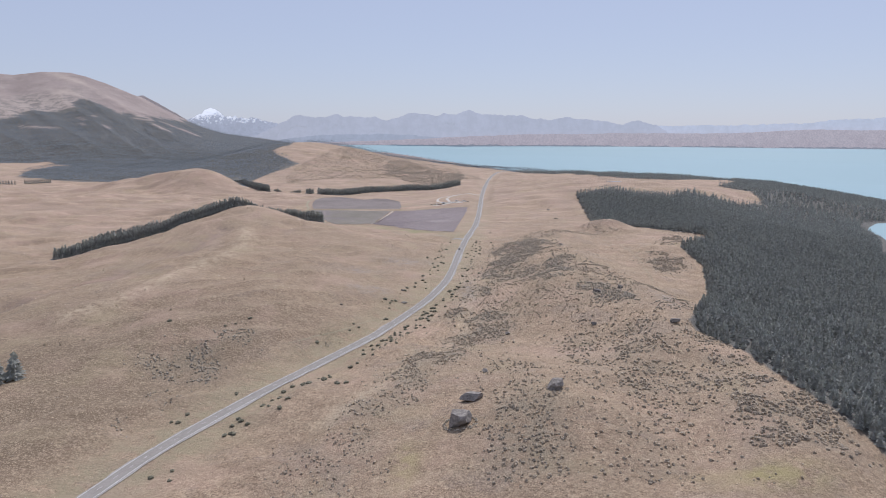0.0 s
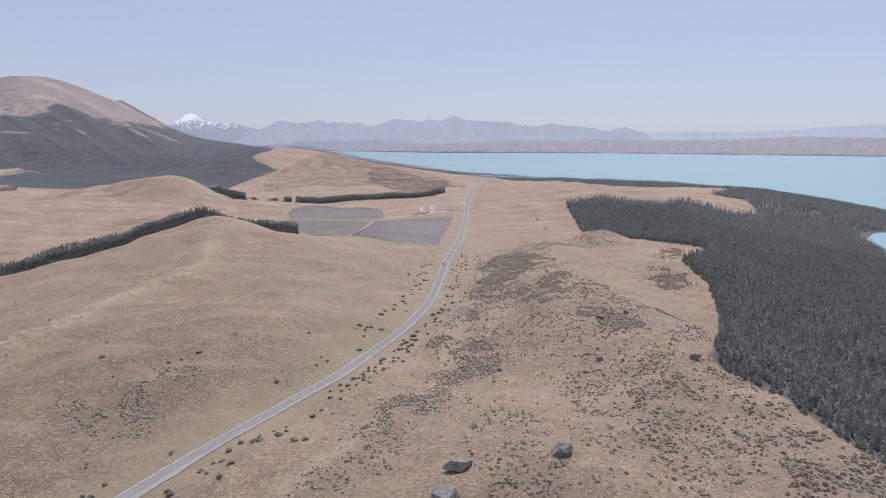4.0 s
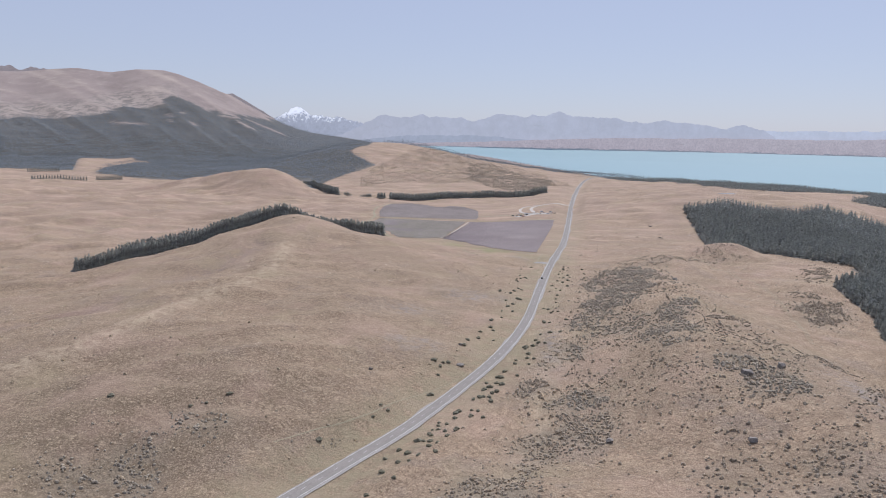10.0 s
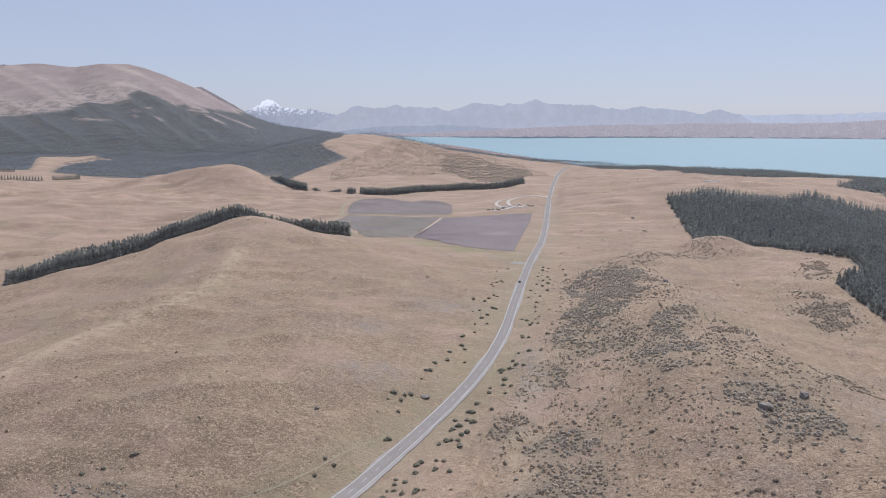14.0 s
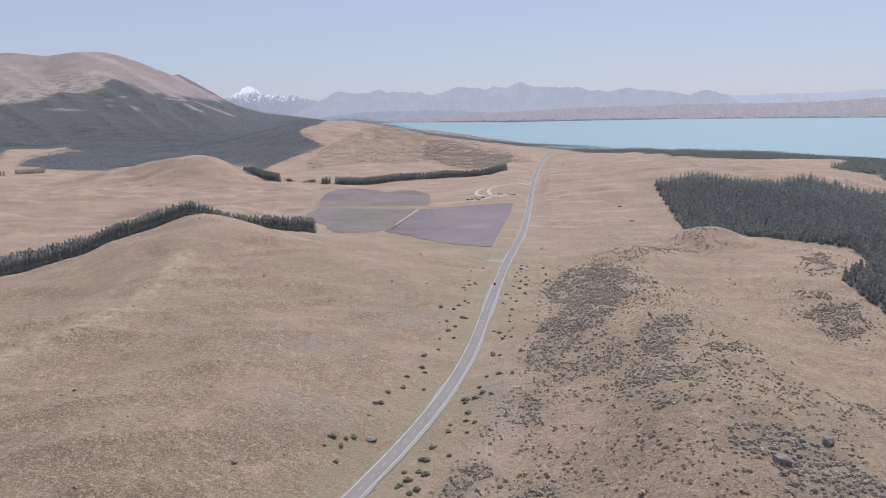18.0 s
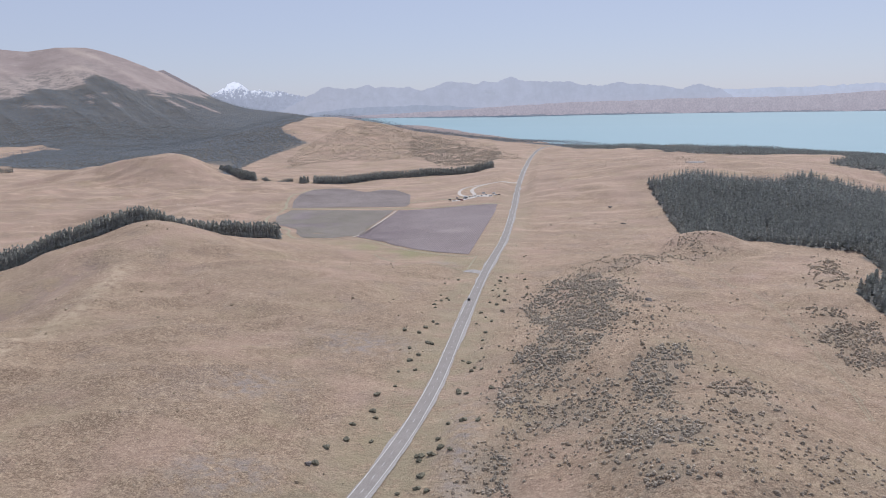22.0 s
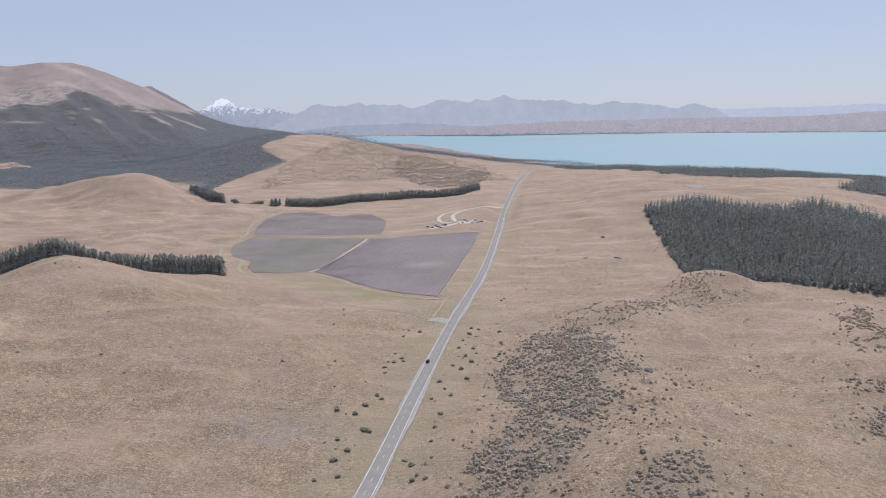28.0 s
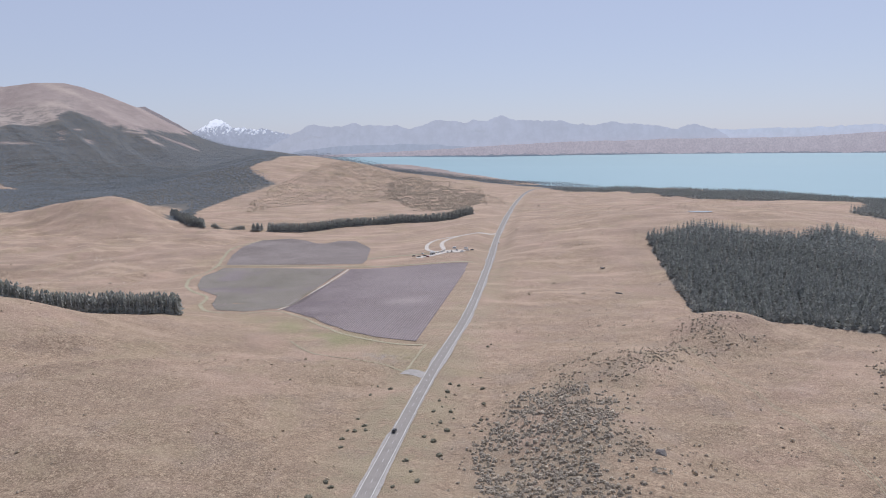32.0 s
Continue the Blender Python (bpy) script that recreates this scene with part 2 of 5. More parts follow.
ROAD_Y = [100, 500, 700, 900, 1100, 1350, 1500, 1800, 2600, 2760, 2900, 3300, 4000, 8000]
ROAD_Z = [-10.5, -9, -5, -4, -3, -2, 4, 8, 8, 5, -4, -16, -25, -32]
ROAD = [(-262, -420), (-215, -160), (-182, 60), (-165, 170), (-145, 266), (-134, 313), (-110.3, 381), (-83, 448), (-57.4, 513), (-28.7, 610), (-13, 700),
        (-4.5, 822), (6, 966), (20, 1112), (28.5, 1270), (42, 1585), (54, 1800), (77, 2145), (107, 2462), (136, 2630), (165, 2720)]


def curve(points, gap):
    """A smooth line through points, with steps of about gap metres."""
    p = np.array([points[0], *points, points[-1]], float)
    p[0], p[-1] = 2 * p[1] - p[2], 2 * p[-2] - p[-3]
    out = []
    for a, b, c, d in zip(p[:-3], p[1:-2], p[2:-1], p[3:]):
        n = max(2, int(np.hypot(*(c - b)[:2]) / gap))
        t = (np.arange(n) / n)[:, None]
        out.append(0.5 * (2 * b + (c - a) * t + (2 * a - 5 * b + 4 * c - d) * t**2 + (3 * b - a - 3 * c + d) * t**3))
    return np.concatenate([*out, p[-2][None]])


LINE = curve(ROAD, 5.0)


def off_line(x, y, line, within=60.0):
    """Distance of points to a line of close points, where it is under that many metres."""
    x, y = np.asarray(x, float), np.asarray(y, float)
    out = np.full(x.shape, 1e3)
    lo, hi = line.min(0) - within, line.max(0) + within
    near = (x > lo[0]) & (x < hi[0]) & (y > lo[1]) & (y < hi[1])
    px, py = x[near], y[near]
    best = np.full(px.shape, 1e3)
    for a, b in zip(line[:-1:2], line[2::2]):
        w = np.abs(py - (a[1] + b[1]) / 2) < within
        if w.any():
            e = b - a
            t = np.clip(((px[w] - a[0]) * e[0] + (py[w] - a[1]) * e[1]) / (e @ e), 0, 1)
            best[w] = np.minimum(best[w], np.hypot(px[w] - a[0] - t * e[0], py[w] - a[1] - t * e[1]))
    out[near] = best
    return out


GULLY = curve([(-420, 540), (-372, 572), (-335, 612), (-312, 680), (-318, 760), (-308, 838), (-296, 890)], 5.0)
SPUR = curve([(-275, 490), (-256, 521), (-246, 560), (-238, 640), (-228, 690), (-240, 789), (-262, 880)], 5.0)
BOWL = curve([(-230, 752), (-210, 738), (-187, 716), (-160, 707), (-136, 711), (-112, 745)], 5.0)


def road_level(y):
    return np.interp(y, ROAD_Y, ROAD_Z)


def land(x, y, fine=True):
    """Height of the ground at a true place."""
    x, y = np.asarray(x, float), np.asarray(y, float)
    z = road_level(y) - 1.0 + 0 * x
    z = z - 26 * step(-x, 250, 620) * (1 - step(y, 1000, 1500)) - 6 * step(x, 200, 420) * (1 - step(y, 900, 1300))
    low = np.interp(y, [950, 1080, 1200, 1500, 1700, 1950, 2300], [0, 4.5, 7, 7.5, 14, 14, 0])
    z = z - low * step(-x, -10, 130)
    for hx, hy, h, sx, sy, turn in HILLS:
        c, s = math.cos(radians(turn)), math.sin(radians(turn))
        u, v = (x - hx) * c + (y - hy) * s, -(x - hx) * s + (y - hy) * c
        z = z + h * np.exp(-0.5 * ((u / sx) ** 2 + (v / sy) ** 2))
    d = np.hypot(x - MID[0], y - MID[1])
    rise = step(d, 1500, 9000)
    # the field is level
    wild = 1 - step(x, -360, -310) * (1 - step(x, 15, 35)) * step(y, 1000, 1060) * (1 - step(y, 1600, 1680)) * step(x + 0.9 * y, 750, 815)
    z = z + wild * (2.8 * bumps(x, y, 130, 3) + (2.2 + 1.4 * step(-x, 60, 160) * (1 - step(y, 900, 1100))) * bumps(x, y, 46, 5))
    # shallow gullies and old terraces down the western slopes
    u, v = 0.82 * x + 0.57 * y, -0.57 * x + 0.82 * y
    fold = 1 - np.abs(bumps(u, v * 2.6, 95, 61)) * 2
    z = z + 2.4 * fold * (step(-x, 40, 130) + 0.7 * step(-x, 300, 450)) * (1 - step(y, 1100 + 700 * step(-x, 250, 400), 1300 + 800 * step(-x, 250, 400))) + 0.9 * (1 - 2 * np.abs(bumps(u * 0.6, v * 2.0, 44, 62))) * step(x, 20, 70) * (1 - step(y, 1000, 1500))
    # hummocks of the plain towards the lake
    z = z + 3.4 * (1 - 2 * np.abs(bumps(x, y * 1.5, 120, 181))) * step(x, 60, 160) * step(y, 1250, 1500) * (1 - step(y, 2500, 2700)) * (1 - step(x, 500, 620))
    # gullies and spurs of the western hill
    for line, rise_, wide in ((GULLY, -5.0, 16.0), (SPUR, 3.2, 17.0), (BOWL, 2.0, 9.0)):
        z = z + rise_ * np.exp(-(off_line(x, y, line) / wide) ** 2)
    # terraces along the bank above the road
    bank = x - np.interp(y, LINE[:, 1], LINE[:, 0])
    ledge = step(bank, 16, 34) * (1 - step(bank, 75, 105)) * step(y, 250, 300) * (1 - step(y, 640, 760))
    z = z + ledge * (1.5 * (1 - 2 * np.abs(bumps(bank, y * 0.17, 13, 171))) + 0.5 * (1 - 2 * np.abs(bumps(bank, y * 0.3, 5, 172))))
    if fine:
        z = z + wild * (0.55 * bumps(x, y, 17, 7) + 0.14 * bumps(x, y, 7.5, 8))
    # the mountain to the west
    z = z + (8 - road_level(y)) * step(y, 2700, 3000) * step(-np.degrees(np.arctan2(x - MID[0], y - MID[1])), 11, 15)
    az = np.degrees(np.arctan2(x - MID[0], y - MID[1]))
    el = np.interp(az, CREST_AZ, CREST_EL)
    crest = MID[2] + 9000 * np.tan(np.radians(el))
    west = step(-az, 10, 15)
    up = np.clip((d - 2300) / 6700, 0, 1)
    shape = up ** 1.9
    # spurs that run down to the right from the crest, with finer gullies between them
    skew = az + (d - 9000) * 0.0015
    spur = 1 - 2 * np.abs(bumps(skew * 60, d * 0.03, 150, 11))
    gully = (spur * 0.42 + (1 - 2 * np.abs(bumps(skew * 60, d * 0.06, 52, 12))) * 0.16 + bumps(az * 60, d * 0.3, 30, 13) * 0.07) * up**1.6 * (1 - up) * 260 * step(crest, 150, 600)
    peak = z + (crest - z) * shape + gully
    z = z * (1 - west) + np.where(d > 2300, peak, z) * west
    # down to the lake
    xs = np.interp(y, SHORE_Y, SHORE_X) + 40 * bumps(x, y, 260, 21)
    t = step(x - xs, -480, 60)
    z = z * (1 - t) + (-62) * t
    # road bed
    r = off_line(x, y, LINE)
    w = 1 - step(r, 6.5, 30)
    return z * (1 - w) + (road_level(y) - 0.25) * w


# upper edge of the western woods: bearing and height over the eye, in degrees
WOOD_AZ = [-80, -45, -38.8, -36.8, -34.8, -33.7, -32.3, -31.1, -29.9, -29.0, -28.1, -26.6, -25.1, -23.5, -21.9, -20.5, -19.0, -16.0]
WOOD_EL = [0.4, 0.5, 0.64, 0.75, 0.95, 1.2, 1.55, 1.6, 2.1, 2.5, 2.15, 1.65, 1.35, 1.2, 1.02, 0.7, 0.5, 0.4]
# bare slips and clearings in the woods: bearing, height, half width, half height, all in degrees, and tilt
SLIPS = [(-32.2, 0.5, 1.4, 0.09, 0.04), (-29.55, 1.18, 0.28, 0.07, 0.3), (-28.5, 1.35, 0.3, 0.05, 0.05), (-29.4, 0.75, 0.2, 0.06, 0.3),
         (-27.8, 0.56, 0.27, 0.1, 0.4), (-25.2, 1.17, 0.95, 0.07, 0.11), (-23.9, 0.53, 0.9, 0.07, 0.5), (-22.5, 0.46, 1.6, 0.07, 0.42)]


def bare(x, y, z):
    """How far a place lies within a slip or clearing of the woods, from 0 to 1."""
    az = np.degrees(np.arctan2(x - MID[0], y - MID[1]))
    el = np.degrees(np.arctan2(z - MID[2], np.hypot(x - MID[0], y - MID[1])))
    out = 0 * az
    for a, e, w, h, tilt in SLIPS:
        u = (az - a + 0.10 * bumps(x, y, 160, 79)) / w
        v = (el - e + tilt * (az - a) + 0.03 * bumps(x, y, 90, 80)) / h
        out = np.maximum(out, 1 - step(u * u + v * v, 0.7, 1.2))
    return out


def over_woods(x, y, z):
    """Degrees over the upper edge of the western woods."""
    az = np.degrees(np.arctan2(x - MID[0], y - MID[1]))
    d = np.hypot(x - MID[0], y - MID[1])
    el = np.degrees(np.arctan2(z - MID[2], d))
    return el - np.interp(az, WOOD_AZ, WOOD_EL) - 0.12 * bumps(x, y, 420, 77) - 0.14 * bumps(x, y, 150, 78)


def mesh(name, verts, faces, mat, smooth=False):
    """A mesh from arrays, all faces with the same number of corners."""
    verts, faces = np.asarray(verts, np.float32), np.asarray(faces, np.int32)
    me = bpy.data.meshes.new(name)
    k = faces.shape[1]
    me.vertices.add(len(verts))
    me.vertices.foreach_set("co", verts.ravel())
    me.loops.add(faces.size)
    me.loops.foreach_set("vertex_index", faces.ravel())
    me.polygons.add(len(faces))
    me.polygons.foreach_set("loop_start", np.arange(0, faces.size, k, dtype=np.int32))
    me.polygons.foreach_set("loop_total", np.full(len(faces), k, np.int32))
    me.polygons.foreach_set("use_smooth", np.full(len(faces), smooth))
    me.update(calc_edges=True)
    if mat:
        me.materials.append(mat)
    return me


def sheet(rows, cols):
    """Faces of a grid whose points run row by row."""
    i = np.arange(rows - 1)[:, None] * cols + np.arange(cols - 1)
    return np.stack([i, i + 1, i + cols + 1, i + cols], -1).reshape(-1, 4)


def inside(x, y, poly):
    x, y = np.asarray(x, float), np.asarray(y, float)
    hit = np.zeros(x.shape, bool)
    for (ax, ay), (bx, by) in zip(poly, poly[1:] + poly[:1]):
        if ay != by:
            hit ^= ((ay > y) != (by > y)) & (x < (bx - ax) * (y - ay) / (by - ay) + ax)
    return hit


FOREST_E = [(182, 250), (172, 330), (158, 410), (146, 462), (190, 560), (236, 700), (262, 790), (262, 880), (330, 960), (352, 1076),
            (285, 1085), (240, 1098), (202, 1130), (210, 1203), (214, 1282), (220, 1404), (221, 1433), (300, 1480), (400, 1440), (470, 1500), (560, 1500), (640, 1560),
            (655, 1690), (612, 1784), (690, 1880), (760, 2110), (650, 2130), (549, 2075), (437, 2215), (361, 2440), (245, 2560), (180, 2640), (300, 2720), (560, 2520),
            (1330, 2300), (1330, 1900), (1120, 1690), (950, 1600), (860, 1460), (820, 1330), (650, 900), (560, 250)]
FOREST_W = [(-4300, 3000), (-2600, 2500), (-1700, 2230), (-1356, 2200), (-1200, 2100), (-1036, 2060), (-890, 1990), (-870, 2060), (-750, 2130), (-640, 2060), (-612, 1915), (-548, 1790), (-520, 1790), (-540, 1860), (-566, 1918), (-588, 2009), (-592, 2100), (-588, 2183), (-564, 2270), (-528, 2380), (-570, 2430), (-626, 2498), (-665, 2565), (-647, 2620), (-628, 2660), (-640, 2900), (-560, 3330), (-520, 3460), (-700, 4300), (-900, 5600), (-1400, 8200), (-4600, 12000), (-9000, 9000), (-7500, 4300)]
FOREST_N = [(-560, 3460), (-640, 2900), (-560, 2850), (-480, 2825), (-390, 2808), (-290, 2804), (-150, 2808), (-20, 2820), (120, 2830), (330, 2650), (300, 2950), (90, 3400), (-200, 4300), (-620, 5600), (-900, 6000)]

CLEARING = [(-1803, 2789), (-1769, 2873), (-1652, 2901), (-1451, 2718), (-1498, 2669), (-1439, 2401), (-1335, 2173), (-1236, 1918)]

# ---- ground ----
def spread(spans):
    """Values from spans of (from, to, gap)."""
    return np.unique(np.concatenate([np.arange(a, b, g) for a, b, g in spans] + [[spans[-1][1]]]))


gx = spread([(-5400, -2600, 40), (-2600, -2200, 30), (-2200, -1100, 22), (-1100, -420, 9), (-420, -200, 5), (-200, 330, 3.2), (330, 900, 9), (900, 1600, 30), (1600, 5400, 120)])
gy = spread([(-1200, 100, 60), (100, 250, 12), (250, 1150, 3.2), (1150, 1900, 6), (1900, 3000, 9), (3000, 5300, 18)])
X, Y = np.meshgrid(gx, gy)
tx, ty, k = unsqueeze(X, Y)
GROUND_X, GROUND_Y = tx, ty
far_out = np.hypot(X - MID[0], Y - MID[1]) > edge(X, Y) - 8
tz = land(tx, ty)
Z = MID[2] + (tz - MID[2]) * k
Z = np.where(far_out, np.minimum(Z, 20), Z)
slip_ = bare(tx, ty, tz)
M_grass, nt, tex, ramp, blend, bsdf = material("dry_tussock_grass", (0.312, 0.219, 0.153), (0.440, 0.315, 0.222), 70.0, bump=0.0, sheen=0.16, tint=(1.0, 0.80, 0.55),
                                               fine=8, third=(0.285, 0.225, 0.125), third_size=180.0, third_amount=0.38)
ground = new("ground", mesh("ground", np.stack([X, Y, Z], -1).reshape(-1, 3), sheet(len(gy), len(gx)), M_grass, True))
tagged(ground, "rolling dry golden tussock grassland over low hills", "ground", kind="structure")
d_true = np.hypot(tx - MID[0], ty - MID[1])
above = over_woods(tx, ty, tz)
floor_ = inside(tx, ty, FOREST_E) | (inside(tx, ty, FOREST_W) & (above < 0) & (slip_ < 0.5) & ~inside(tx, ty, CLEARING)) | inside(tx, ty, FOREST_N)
az_ = np.degrees(np.arctan2(tx - MID[0], ty - MID[1]))
scree_ = step(above, -0.1, 0.1) * (1 - step(above, 0.6, 1.6)) * step(d_true, 3000, 4200) * step(-az_, 27.5, 31)
lit_spur_ = np.clip((1 - 2 * np.abs(bumps((az_ + (d_true - 9000) * 0.0015) * 60, d_true * 0.03, 150, 11)) - 0.72) * 4, 0, 1) * step(d_true, 4500, 6500)
slope_ = step(d_true, 3300, 5200)
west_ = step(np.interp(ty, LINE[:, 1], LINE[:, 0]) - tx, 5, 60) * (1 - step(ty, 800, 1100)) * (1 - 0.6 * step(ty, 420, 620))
# rises with distance, for the haze tone put into the plain's grass
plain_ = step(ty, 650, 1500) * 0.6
side_ = 0.9 * (1 - step(off_line(tx, ty, LINE), 8, 38)) * (1 - 0.5 * step(ty, 1300, 1900))
along = (tx + 150) * 0.78 - (ty - 1118) * 0.62
across = (tx + 150) * 0.62 + (ty - 1118) * 0.78
def spots(rows):
    return np.clip(sum(np.exp(-0.5 * (((tx - a_) / w_) ** 2 + ((ty - b_) / h_) ** 2)) for a_, b_, w_, h_ in rows), 0, 1)


lush_ = spots([(116, 262, 15, 7), (-22, 280, 4, 10)])
stony_ = spots([(-58, 765, 20, 14), (-78, 604, 14, 12), (-95, 690, 14, 12), (6, 640, 5, 40), (150, 530, 8, 30), (-30, 1000, 10, 8)])
BANK = curve([(-62, 330), (-38, 375), (-12, 440), (2, 500), (2, 560), (12, 640)], 5.0)
heath_shade_ = np.exp(-(off_line(tx, ty, GULLY) / 17.0) ** 2)
straw_light_ = np.clip(np.exp(-(off_line(tx, ty, SPUR) / 10.0) ** 2) + np.exp(-(off_line(tx, ty, BANK) / 7.0) ** 2), 0, 1)
damp_ = np.exp(-0.5 * (((along - 95) / 62) ** 2 + ((across + 9) / 15) ** 2))
for key, value in (("floor", floor_), ("mountain", slope_), ("damp", damp_), ("scree", scree_), ("west_dark", west_), ("plain", plain_), ("side", side_), ("lush", lush_), ("stony", stony_), ("spur", lit_spur_), ("heath_shade", heath_shade_), ("straw", straw_light_)):
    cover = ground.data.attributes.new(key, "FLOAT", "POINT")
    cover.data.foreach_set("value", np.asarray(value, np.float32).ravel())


def mask(key):
    node = nt.nodes.new("ShaderNodeAttribute")
    node.attribute_name = key
    return node.outputs["Fac"]


def times(a, c):
    node = nt.nodes.new("ShaderNodeMath")
    node.operation = "MULTIPLY"
    for i_, v in enumerate((a, c)):
        if isinstance(v, float):
            node.inputs[i_].default_value = v
        else:
            nt.links.new(v, node.inputs[i_])
    return node.outputs[0]


# tussock clumps and bare soil between them, stony patches, paler seams along the slopes
col = bsdf.inputs["Base Color"].links[0].from_socket
col = blend(times(ramp(tex(2.2, 5.0, 0.75), 0.46, 0.60), 0.45), col, (0.165, 0.128, 0.098))
col = blend(times(ramp(tex(1.5, 4.0, 0.7), 0.53, 0.66), 0.45), col, (0.50, 0.40, 0.295))
col = blend(times(ramp(tex(22.0, 5.0, 0.7), 0.50, 0.66), 0.28), col, (0.225, 0.170, 0.128))
col = blend(times(ramp(tex(34.0, 4.0, 0.65), 0.52, 0.64), 0.60), col, (0.275, 0.218, 0.190))
col = blend(times(ramp(tex(95.0, 5.0, 0.7), 0.54, 0.68), 0.45), col, (0.37, 0.255, 0.200))
# brown grass west of the road, slope shade put in; single tussocks everywhere
col = blend(times(mask("west_dark"), ramp(tex(130.0, 5.0, 0.65), 0.05, 0.62)), col, (0.160, 0.119, 0.084))


def dots(gap, share, amount, tone):
    cells = nt.nodes.new("ShaderNodeTexVoronoi")
    cells.inputs["Scale"].default_value = 1.0 / gap
    nt.links.new(bsdf_place, cells.inputs["Vector"])
    return blend(times(ramp(cells.outputs["Distance"], share, share * 0.55), amount), col, tone)


bsdf_place = nt.nodes.new("ShaderNodeNewGeometry").outputs["Position"]
col = dots(1.9, 0.36, 0.34, (0.170, 0.126, 0.086))
col = blend(times(ramp(tex(58.0, 5.0, 0.7), 0.50, 0.64), 0.32), col, (0.255, 0.213, 0.142))
# the grain of the grass, from single tufts to drifts
for gap, amount in ((0.7, 0.85), (1.7, 0.42), (5.0, 0.20)):
    grain = tex(gap, 3.0, 0.65)
    col = blend(times(ramp(grain, 0.50, 0.36), amount), col, (0.140, 0.100, 0.066))
    col = blend(times(ramp(grain, 0.52, 0.66), amount), col, (0.54, 0.430, 0.300))
# mauve-dark gully, straw-pale spur and bank: relief shading put into the growth's colour
col = blend(times(times(mask("heath_shade"), ramp(tex(9.0, 5.0, 0.7), 0.34, 0.58)), 0.75), col, (0.235, 0.180, 0.158))
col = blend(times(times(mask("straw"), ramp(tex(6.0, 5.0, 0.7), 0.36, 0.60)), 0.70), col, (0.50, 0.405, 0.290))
col = blend(times(times(mask("brush"), ramp(tex(5.0, 5.0, 0.7), 0.34, 0.56)), 0.85), col, (0.225, 0.192, 0.146))
col = blend(times(mask("side"), ramp(tex(9.0, 4.0, 0.7), 0.30, 0.60)), col, (0.288, 0.250, 0.166))
# worn terraces across the slope
turned = nt.nodes.new("ShaderNodeMapping")
turned.inputs["Scale"].default_value, turned.inputs["Rotation"].default_value = (0.22, 1.0, 1.0), (0, 0, 0.12)
nt.links.new(bsdf_place, turned.inputs["Vector"])
lines_ = nt.nodes.new("ShaderNodeTexNoise")
lines_.inputs["Scale"].default_value, lines_.inputs["Detail"].default_value = 1 / 16.0, 5.0
nt.links.new(turned.outputs[0], lines_.inputs["Vector"])
col = blend(times(ramp(lines_.outputs["Fac"], 0.54, 0.66), 0.20), col, (0.225, 0.165, 0.122))
col = blend(times(ramp(lines_.outputs["Fac"], 0.44, 0.34), 0.18), col, (0.47, 0.365, 0.262))
# plain by the lake: distance haze put into the grass colour, with worn streaks
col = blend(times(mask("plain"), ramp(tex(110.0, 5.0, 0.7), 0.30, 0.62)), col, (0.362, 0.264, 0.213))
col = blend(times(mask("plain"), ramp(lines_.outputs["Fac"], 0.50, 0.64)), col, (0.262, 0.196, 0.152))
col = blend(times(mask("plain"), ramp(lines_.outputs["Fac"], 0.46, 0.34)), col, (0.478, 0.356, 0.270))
col = blend(times(mask("damp"), ramp(tex(26.0, 4.0, 0.6), 0.25, 0.7)), col, (0.235, 0.240, 0.120))
col = blend(times(mask("lush"), ramp(tex(7.0, 4.0, 0.6), 0.28, 0.62)), col, (0.335, 0.290, 0.140))
col = blend(times(mask("stony"), ramp(tex(6.0, 5.0, 0.7), 0.40, 0.66)), col, (0.275, 0.245, 0.228))
# pinkish and olive drifts over the hills
col = blend(times(ramp(tex(75.0, 4.0, 0.6), 0.50, 0.66), 0.30), col, (0.470, 0.325, 0.262))
col = blend(times(ramp(tex(48.0, 4.0, 0.6), 0.54, 0.68), 0.30), col, (0.330, 0.276, 0.172))
# mountain stone, distance haze put in by shifting its tones bluer
stone = blend(ramp(tex(240.0, 6.0, 0.7), 0.40, 0.62), (0.250, 0.208, 0.204), (0.300, 0.252, 0.242))
stone = blend(times(ramp(tex(60.0, 5.0, 0.75), 0.55, 0.68), 0.7), stone, (0.34, 0.30, 0.27))
stone = blend(times(ramp(tex(150.0, 6.0, 0.75), 0.52, 0.60), 0.25), stone, (0.155, 0.135, 0.130))
loose = blend(ramp(tex(55.0, 6.0, 0.8), 0.46, 0.54), (0.180, 0.165, 0.162), (0.330, 0.285, 0.262))
stone = blend(mask("scree"), stone, loose)
# spur crests painted paler, the light on them put into the colour
stone = blend(times(mask("spur"), ramp(tex(120.0, 5.0, 0.7), 0.30, 0.62)), stone, (0.385, 0.325, 0.292))
col = blend(mask("mountain"), col, stone)
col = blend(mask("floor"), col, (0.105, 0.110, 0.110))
nt.links.new(col, bsdf.inputs["Base Color"])
bp = nt.nodes.new("ShaderNodeBump")
bp.inputs["Strength"].default_value, bp.inputs["Distance"].default_value = 1.0, 1.3
nt.links.new(tex(2.4, 6.0, 0.75), bp.inputs["Height"])
nt.links.new(bp.outputs["Normal"], bsdf.inputs["Normal"])


def level(x, y):
    """Where a true place on the ground lies in the scene, and its scale."""
    return squeeze(x, y, land(x, y))


# ---- lake ----
la = np.arange(-13.0, 75.0, 0.5)
lr = np.concatenate([np.arange(500, 3200, 60.0), np.arange(3200, 4600, 40.0), [4600.0]])
A, R = np.meshgrid(np.radians(la), lr)
R = np.where(R > 3200, 3200 + (R - 3200) / 1400 * (np.interp(np.degrees(A), EDGE_AZ, EDGE) - 75 - 3200), R)
